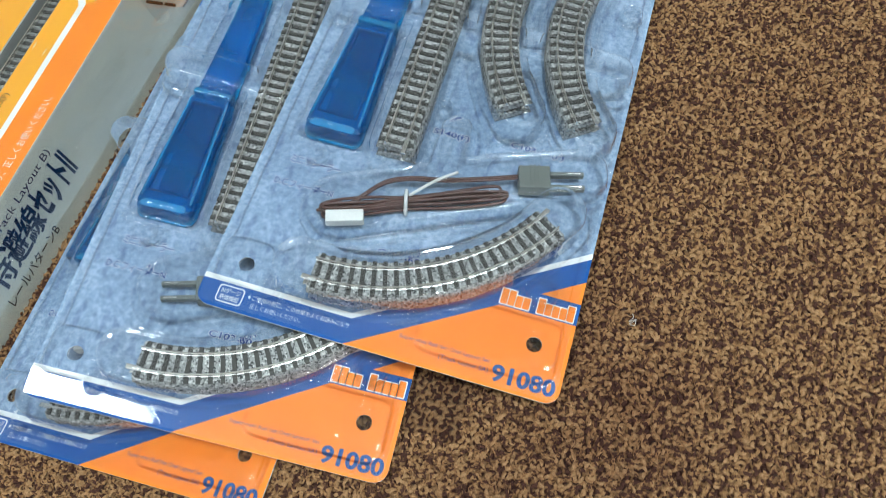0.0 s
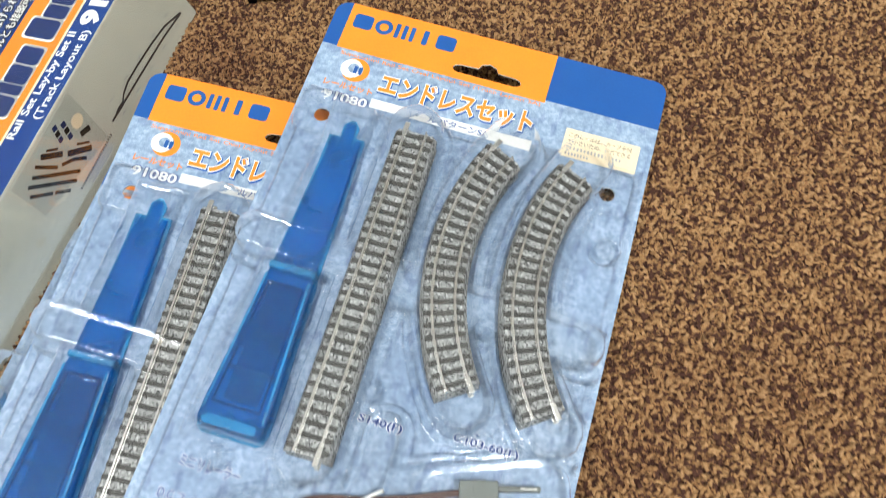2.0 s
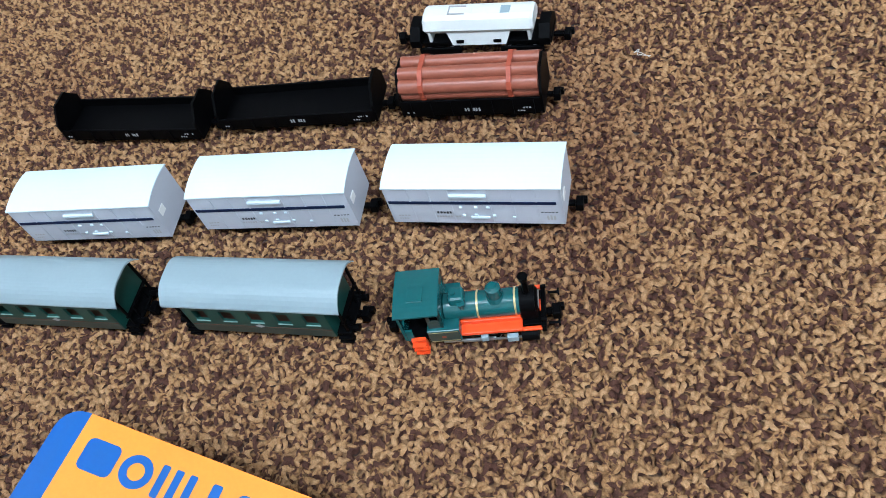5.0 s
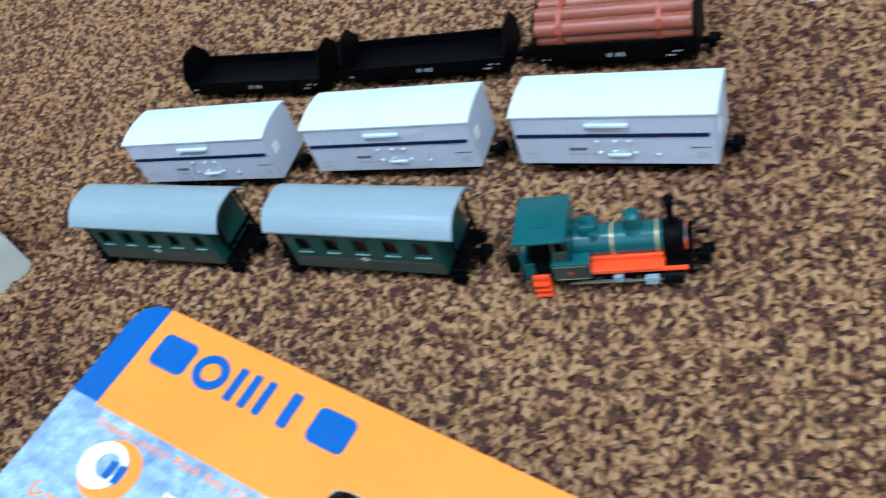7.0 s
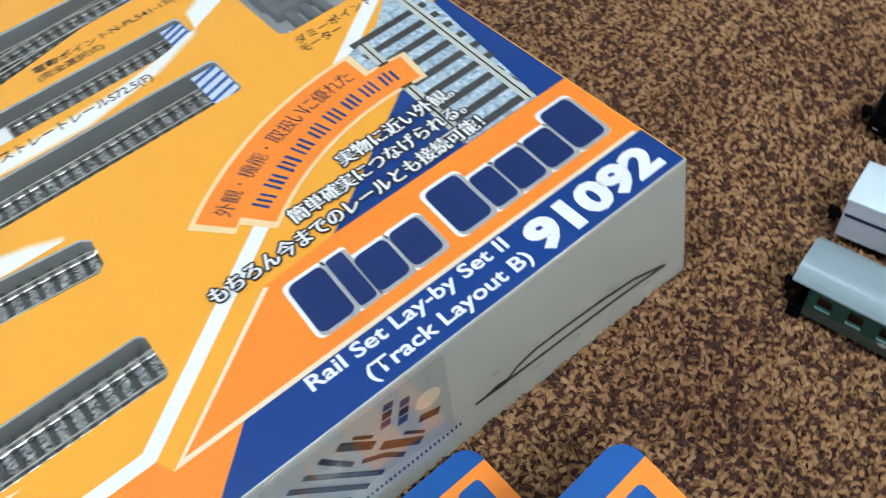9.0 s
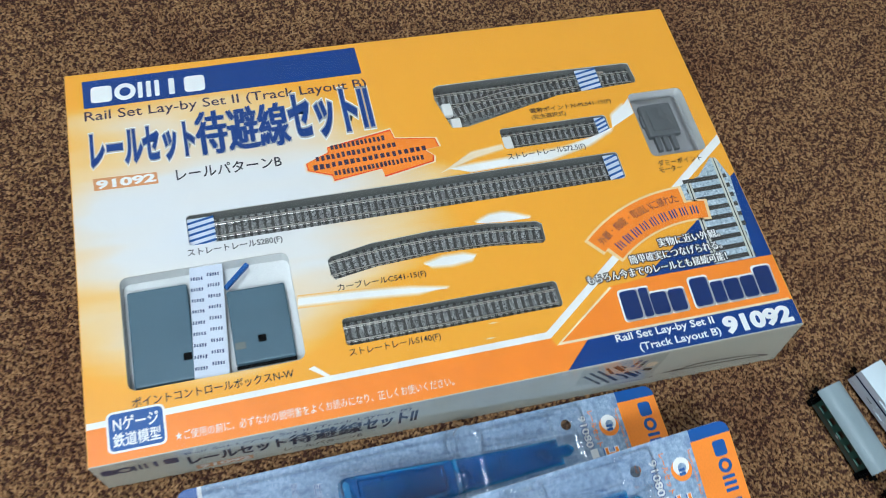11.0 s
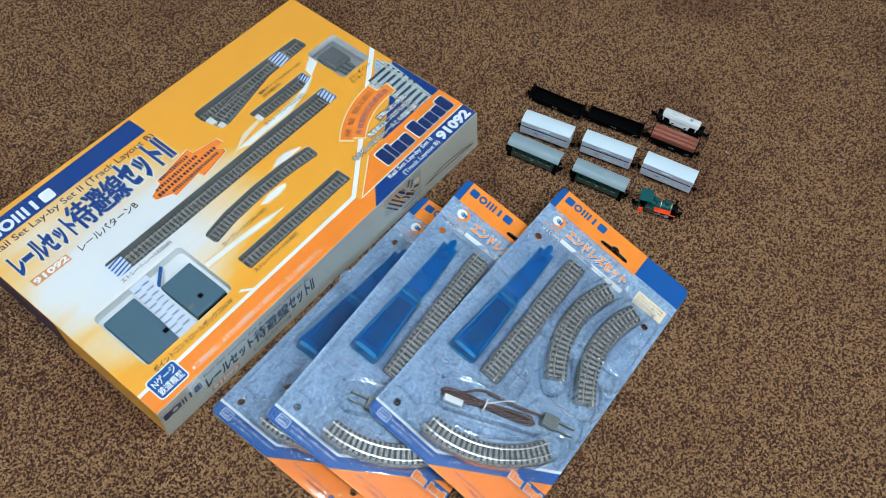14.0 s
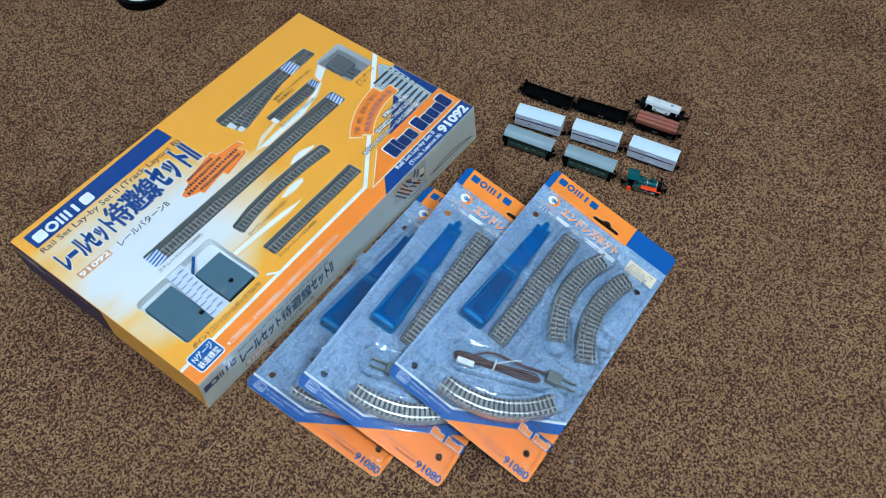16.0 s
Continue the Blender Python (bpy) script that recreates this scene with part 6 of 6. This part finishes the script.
def build_loco():
    root = thing("steam_locomotive", "green toy tank locomotive with orange-red running boards", "model locomotive")
    W, AX = 14.6, 11.7
    part("frame", mmcuboid(-17, -4.2, 2.6, 22.5, 4.2, 6.6, 0.3), M["dark"], root)
    part("running_board", mmcuboid(-2, -W / 2, 6.7, 16.4, W / 2, 8.0, 0.2), M["red"], root, "orange-red running board")
    part("front_deck", mmcuboid(16.4, -5.6, 6.4, 21.6, 5.6, 7.4, 0.2), M["dark"], root)
    part("firebox_side", mmcuboid(-1, -4.3, 7.9, 16.2, 4.3, 9.6, 0.2), M["red"], root, "orange-red strip below the boiler")
    part("boiler", mmrod((-5, 0, AX), (16.4, 0, AX), 4.1, seg=72), M["loco"], root, "green round boiler", smooth=False)
    for x in (4.6, 15.2):
        part("boiler_band", mmrod((x - 0.28, 0, AX), (x + 0.28, 0, AX), 4.16, seg=72), M["gold"], root, "gold boiler band")
    box_ = part("smokebox", mmrod((16.4, 0, AX), (20.6, 0, AX), 4.2, seg=56), M["dark"], root, "black smokebox")
    part("smokebox_saddle", mmcuboid(16.4, -4.2, 7.9, 21.0, 4.2, AX, 0.2), M["dark"], root)
    part("smokebox_door", mmrod((20.6, 0, AX), (21.3, 0, AX), 3.6, 2.9, 24), M["dark"], box_)
    part("door_hinge", mmcuboid(21.1, -2.8, AX - 0.3, 21.6, 2.8, AX + 0.3), M["steel"], box_)
    ch = mmrod((18.6, 0, 15.2), (18.6, 0, 22.6), 0.8, 0.9, 14)
    rod(ch, (18.6 * MM, 0, 22.4 * MM), (18.6 * MM, 0, 24.2 * MM), 1.2 * MM, 1.45 * MM, 14)
    rod(ch, (18.6 * MM, 0, 15.0 * MM), (18.6 * MM, 0, 16.2 * MM), 1.9 * MM, 0.9 * MM, 14)
    part("chimney", ch, M["dark"], root, "thin black chimney with a cap")
    dome = mmrod((9.8, 0, 14.6), (9.8, 0, 20.0), 2.2, 2.15, 20)
    rod(dome, (9.8 * MM, 0, 20.0 * MM), (9.8 * MM, 0, 20.9 * MM), 2.15 * MM, 1.3 * MM, 20)
    rod(dome, (9.8 * MM, 0, 14.9 * MM), (9.8 * MM, 0, 16.2 * MM), 2.9 * MM, 2.2 * MM, 20)
    part("steam_dome", dome, M["loco"], root)
    part("sand_box", mmcuboid(-3.2, -2.4, 15.0, 1.4, 2.4, 18.6, 0.9), M["loco"], root)
    part("sand_pipe", mmrod((0.4, -2.6, 14.6), (0.4, -2.6, 17.2), 0.8, 1.1), M["loco"], root)
    part("safety_valve", mmrod((-1.6, 0, 18.4), (-1.6, 0, 19.2), 0.7), M["loco"], root)
    # cab with open doorways and spectacle windows
    front = sheet([(-6.8, 7.0), (6.8, 7.0), (6.8, 20.0), (-6.8, 20.0)], [disc(-5.2, 17.2, 1.2), disc(5.2, 17.2, 1.2)], 0.0, 0.8)
    front.transform(Matrix.Translation((-5.2 * MM, 0, 0)) @ Matrix(((0, 0, 1, 0), (1, 0, 0, 0), (0, 1, 0, 0), (0, 0, 0, 1))))
    part("cab_front", front, M["loco"], root)
    part("cab_back", mmcuboid(-17.4, -6.8, 7.0, -16.7, 6.8, 12.6), M["loco"], root)
    for side in (-1, 1):
        y = side * 6.8
        window = sheet([(-9.4, 11.4), (-5.2, 11.4), (-5.2, 20.0), (-9.4, 20.0)], [[(-8.6, 15.0), (-6.0, 15.0), (-6.0, 18.6), (-8.6, 18.6)]], 0.0, 0.7)
        window.transform(Matrix.Translation((0, y * MM, 0)) @ (SIDE if side < 0 else Matrix.Translation((-14.6 * MM, 0, 0)) @ Matrix.Rotation(math.pi, 4, "Z") @ SIDE))
        part("cab_side", window, M["tank_side"], root, "dark green cab side with a window")
        part("cab_post", mmcuboid(-17.4, y - 0.5, 7.0, -16.6, y + 0.5, 20.0), M["loco"], root)
        part("cab_rail", mmcuboid(-17.4, y - 0.3, 6.2, -14.6, y + 0.3, 11.6), M["loco"], root)
        out_ = side * 8.0
        tank = part("side_tank", mmcuboid(-10.2, min(side * 4.0, out_), 5.8, -0.9, max(side * 4.0, out_), 11.8, 0.3), M["loco"], root, "green side tank with a dark lined panel")
        part("tank_panel", mmcuboid(-9.9, min(out_, out_ + side * 0.08), 6.1, -1.2, max(out_, out_ + side * 0.08), 11.4), M["tank_side"], tank, "dark green panel")
        for z0, z1 in ((6.3, 6.55), (11.0, 11.25)):
            part("lining", mmcuboid(-9.7, min(out_, out_ + side * 0.14), z0, -1.4, max(out_, out_ + side * 0.14), z1), M["gold"], tank)
        part("panel_mark", mmcuboid(-6.3, min(out_, out_ + side * 0.14), 8.1, -5.1, max(out_, out_ + side * 0.14), 9.3), M["strap"], tank)
        part("front_ledge", mmcuboid(16.4, min(side * 6.2, side * 7.3), 6.6, 21.8, max(side * 6.2, side * 7.3), 7.5, 0.15), M["red"], root, "thin orange-red ledge")
        # steps below the doorway
        bm = mmcuboid(-15.4, side * 7.9 - 1.2, 1.0, -11.4, side * 7.9 + 1.2, 1.6)
        block(bm, -15.6 * MM, (side * 7.7 - 1.2) * MM, 2.8 * MM, -11.4 * MM, (side * 7.7 + 1.2) * MM, 3.4 * MM)
        block(bm, -15.6 * MM, (side * 7.6 - 1.4) * MM, 5.0 * MM, -11.6 * MM, (side * 7.6 + 1.4) * MM, 5.6 * MM)
        block(bm, -15.6 * MM, (side * 7.2 - 0.3) * MM, 1.1 * MM, -15.0 * MM, (side * 7.2 + 0.9) * MM, 7.0 * MM)
        block(bm, -12.0 * MM, (side * 7.2 - 0.3) * MM, 1.1 * MM, -11.4 * MM, (side * 7.2 + 0.9) * MM, 7.0 * MM)
        part("cab_step", bm, M["red"], root, "orange-red cab step")
        for x in (-6.0, 7.0):
            w = part("wheel", mmrod((x, side * 3.9, 3.4), (x, side * 5.4, 3.4), 3.4, seg=24), M["dark"], root)
            part("tyre", mmrod((x, side * 5.4, 3.4), (x, side * 5.5, 3.4), 3.0, seg=24), M["steel"], w)
            part("hub", mmrod((x, side * 5.5, 3.4), (x, side * 5.7, 3.4), 2.6, seg=24), M["dark"], w)
        part("coupling_rod", mmcuboid(-7.0, side * 6.5 - 0.35, 2.6, 8.2, side * 6.5 + 0.35, 3.4, 0.2), M["steel"], root, "bright coupling rod")
        part("piston_rod", mmcuboid(-1, side * 7.3 - 0.25, 3.5, 17, side * 7.3 + 0.25, 4.0), M["steel"], root)
        part("valve_plate", mmcuboid(-2, side * 5.9 - 0.3, 4.2, 15, side * 5.9 + 0.3, 6.8), M["dark"], root)
        part("cylinder", mmrod((15.8, side * 6.6, 4.2), (20.6, side * 6.6, 4.2), 2.1, seg=16), M["dark"], root)
        part("crosshead", mmcuboid(11.6, side * 7.4 - 0.8, 2.8, 14.8, side * 7.4 + 0.8, 5.2, 0.2), M["coach_roof"], root)
        part("guide_bracket", mmcuboid(4.2, side * 7.3 - 0.7, 3.8, 6.4, side * 7.3 + 0.7, 6.2, 0.3), M["coach_roof"], root)
        part("buffer", mmrod((23.6, side * 5.0, 6.4), (26.4, side * 5.0, 6.4), 0.4, 0.4, 12), M["dark"], root)
        part("buffer_head", mmrod((26.4, side * 5.0, 6.4), (26.9, side * 5.0, 6.4), 1.2, 1.1, 14), M["dark"], root)
        part("head_lamp", mmrod((21.8, side * 5.4, 9.4), (23.4, side * 5.4, 9.4), 0.5, 0.6, 12), M["dark"], root)
    part("cab_floor", mmcuboid(-16.8, -7.0, 6.4, -5.6, 7.0, 7.4), M["dark"], root, "black cab floor")
    for side in (-1, 1):
        part("door_sill", mmcuboid(-15.6, side * 7.4 - 0.5, 6.3, -11.4, side * 7.4 + 0.5, 7.5), M["red"], root, "orange-red door sill")
    part("backhead", mmcuboid(-7.4, -4, 7.4, -5.9, 4, 15.6, 0.4), M["strap"], root)
    roof = arched(12.8, 15.8, 19.9, 0.8, 0.6, 10)
    roof.transform(Matrix.Translation((-11.6 * MM, 0, 0)))
    part("cab_roof", roof, M["loco"], root, "green cab roof")
    part("roof_hatch", mmcuboid(-14.2, -3.4, 21.05, -9.6, 1.8, 21.4, 0.1), M["loco"], root)
    part("front_beam", mmcuboid(21.6, -6.8, 4.6, 22.9, 6.8, 7.8, 0.2), M["dark"], root)
    part("beam_face", mmcuboid(21.3, -1.6, 7.5, 21.7, 1.6, 8.8, 0.1), M["red"], root)
    coupler(root, 20.4, 1)
    coupler(root, -16.6, -1)
    return root


WAGON_AT = [(500.6, -160.6, 511.0, -214.1), (483.9, -96.2, 496.8, -149.2), (465.0, -31.6, 478.4, -84.5)]
wagon = build_wagon()
wagon.matrix_basis = set_down(*WAGON_AT[0], 17.4)
for at_ in WAGON_AT[1:]:
    copy_thing(wagon, set_down(*at_, 17.4))
COACH_AT = [(447.1, -107.2, 458.5, -166.1), (431.9, -36.3, 443.3, -95.2)]
coach = build_coach()
coach.matrix_basis = set_down(*COACH_AT[0], 17.4)
copy_thing(coach, set_down(*COACH_AT[1], 17.4))
loco = build_loco()
loco.matrix_basis = set_down(459.7, -179.9, 472.6, -216.4, 15.0) @ Matrix.Diagonal((1, 1, 0.955, 1))
low_wagon = build_gondola(61.0, "black low-sided toy open wagon with peaked ends, empty")
low_wagon.matrix_basis = set_down(510.8, -11.3, 521.8, -71.3, 17.4)
copy_thing(low_wagon, set_down(527.1, -77.0, 541.6, -135.9, 17.4))
logs = build_log_wagon()
logs.matrix_basis = set_down(544.9, -144.7, 555.0, -193.6, 17.4)
hopper = build_hopper()
hopper.matrix_basis = set_down(577.6, -134.0, 586.2, -186.7, 14.0)


# ---- small things on the floor ----
pot = thing("round_tin", "round silver tin with a thick black rim, standing on the carpet", "tin")
pot.location = (0.369, 0.490, 0.001)
part("body", rod(bmesh.new(), (0, 0, 0), (0, 0, 0.012), 0.036, 0.037, 40), M["dark"], pot)
part("lid", rod(bmesh.new(), (0, 0, 0.012), (0, 0, 0.0135), 0.031, 0.030, 40), M["steel"], pot, "brushed silver lid")
for x, y, s in ((0.659, -0.316, 3.0), (0.5905, -0.218, 3.5), (0.157, -0.299, 3.0)):
    lint = thing("lint", "tuft of pale grey lint caught on the carpet", "lint", "lint")
    lint.location = (x, y, 0.0035)
    rnd = random.Random(int(x * 1000))
    pts = [(rnd.uniform(-s, s), rnd.uniform(-s, s), rnd.uniform(0, 1.2)) for k in range(9)]
    part("fibre", tube(pts, 0.13), M["lint"], lint, smooth=True)


# ---- carpet pile: arched loops of yarn, finest over the stretch that is seen from near ----
def loop_shape(points, sides):
    """One loop along x in unit size: an arch with a slight bend, as an open strip round its upper half."""
    co, faces = [], []
    for k in range(points):
        s = -1 + 2 * k / (points - 1)
        for j in range(sides):
            a = math.pi * j / (sides - 1)
            thick = 1.0 - 0.35 * s * s
            co.append((s, math.cos(a) * thick + 0.9 * (s * s - 0.4), (1 - 0.8 * s * s) * (0.45 + 0.55 * math.sin(a)) - 0.1))
    for k in range(points - 1):
        for j in range(sides - 1):
            b = k * sides + j
            faces += [(b, b + sides, b + 1), (b + 1, b + sides, b + sides + 1)]
    return np.array(co), np.array(faces)


def scatter(seed, x0, y0, x1, y1, pitch, clear):
    rnd = np.random.RandomState(seed)
    x, y = [a.ravel() for a in np.meshgrid(np.arange(x0, x1, pitch), np.arange(y0, y1, pitch))]
    x = x + rnd.uniform(-0.4, 0.4, x.shape) * pitch
    y = y + rnd.uniform(-0.4, 0.4, y.shape) * pitch
    keep = np.ones(len(x), dtype=bool)
    for cx0, cy0, cx1, cy1 in clear:
        keep &= ~((x > cx0) & (x < cx1) & (y > cy0) & (y < cy1))
    return rnd, x[keep], y[keep]


def build_pile(seed, area, pitch, clear, points, sides, size):
    rnd, x, y = scatter(seed, *area, pitch, clear)
    local, faces = loop_shape(points, sides)
    n = len(x)
    half_l, half_w, high = rnd.uniform(1.25, 1.9, n) * size, rnd.uniform(0.68, 0.92, n) * size, rnd.uniform(1.7, 2.7, n)
    a = rnd.uniform(0, 2 * np.pi, n)
    lean = rnd.normal(0, 0.3, (n, 2))
    px = local[None, :, 0] * half_l[:, None]
    py = local[None, :, 1] * half_w[:, None]
    pz = local[None, :, 2] * high[:, None]
    gx = px * np.cos(a)[:, None] - py * np.sin(a)[:, None] + pz * lean[:, :1]
    gy = px * np.sin(a)[:, None] + py * np.cos(a)[:, None] + pz * lean[:, 1:]
    co = np.stack([x[:, None] + gx * MM, y[:, None] + gy * MM, pz * MM + 0.0001], -1).reshape(-1, 3)
    tri = (np.arange(n)[:, None, None] * len(local) + faces[None]).reshape(-1, 3)
    me = bpy.data.meshes.new("carpet_pile")
    me.vertices.add(len(co))
    me.vertices.foreach_set("co", co.ravel())
    me.loops.add(tri.size)
    me.loops.foreach_set("vertex_index", tri.ravel().astype(np.int32))
    me.polygons.add(len(tri))
    me.polygons.foreach_set("loop_start", np.arange(0, tri.size, 3, dtype=np.int32))
    me.polygons.foreach_set("use_smooth", np.ones(len(tri), dtype=bool))
    me.update(calc_edges=True)
    me.materials.append(PILE)
    return tagged(new("carpet_pile", me), "loop pile of tan and dark brown yarn", "carpet", kind="stuff")


PILE = carpet_material("carpet_loops", True)
BOX_FOOT, PACK_FOOT = (-0.01, 0.006, 0.418, 0.254), (0.09, -0.24, 0.36, -0.03)
NEAR = (0.0, -0.52, 0.80, 0.12)
build_pile(11, NEAR, 0.0022, [BOX_FOOT, PACK_FOOT], 4, 3, 1.0)
build_pile(12, (-0.22, -0.60, 1.02, 0.74), 0.0028, [BOX_FOOT, NEAR], 3, 3, 1.12)
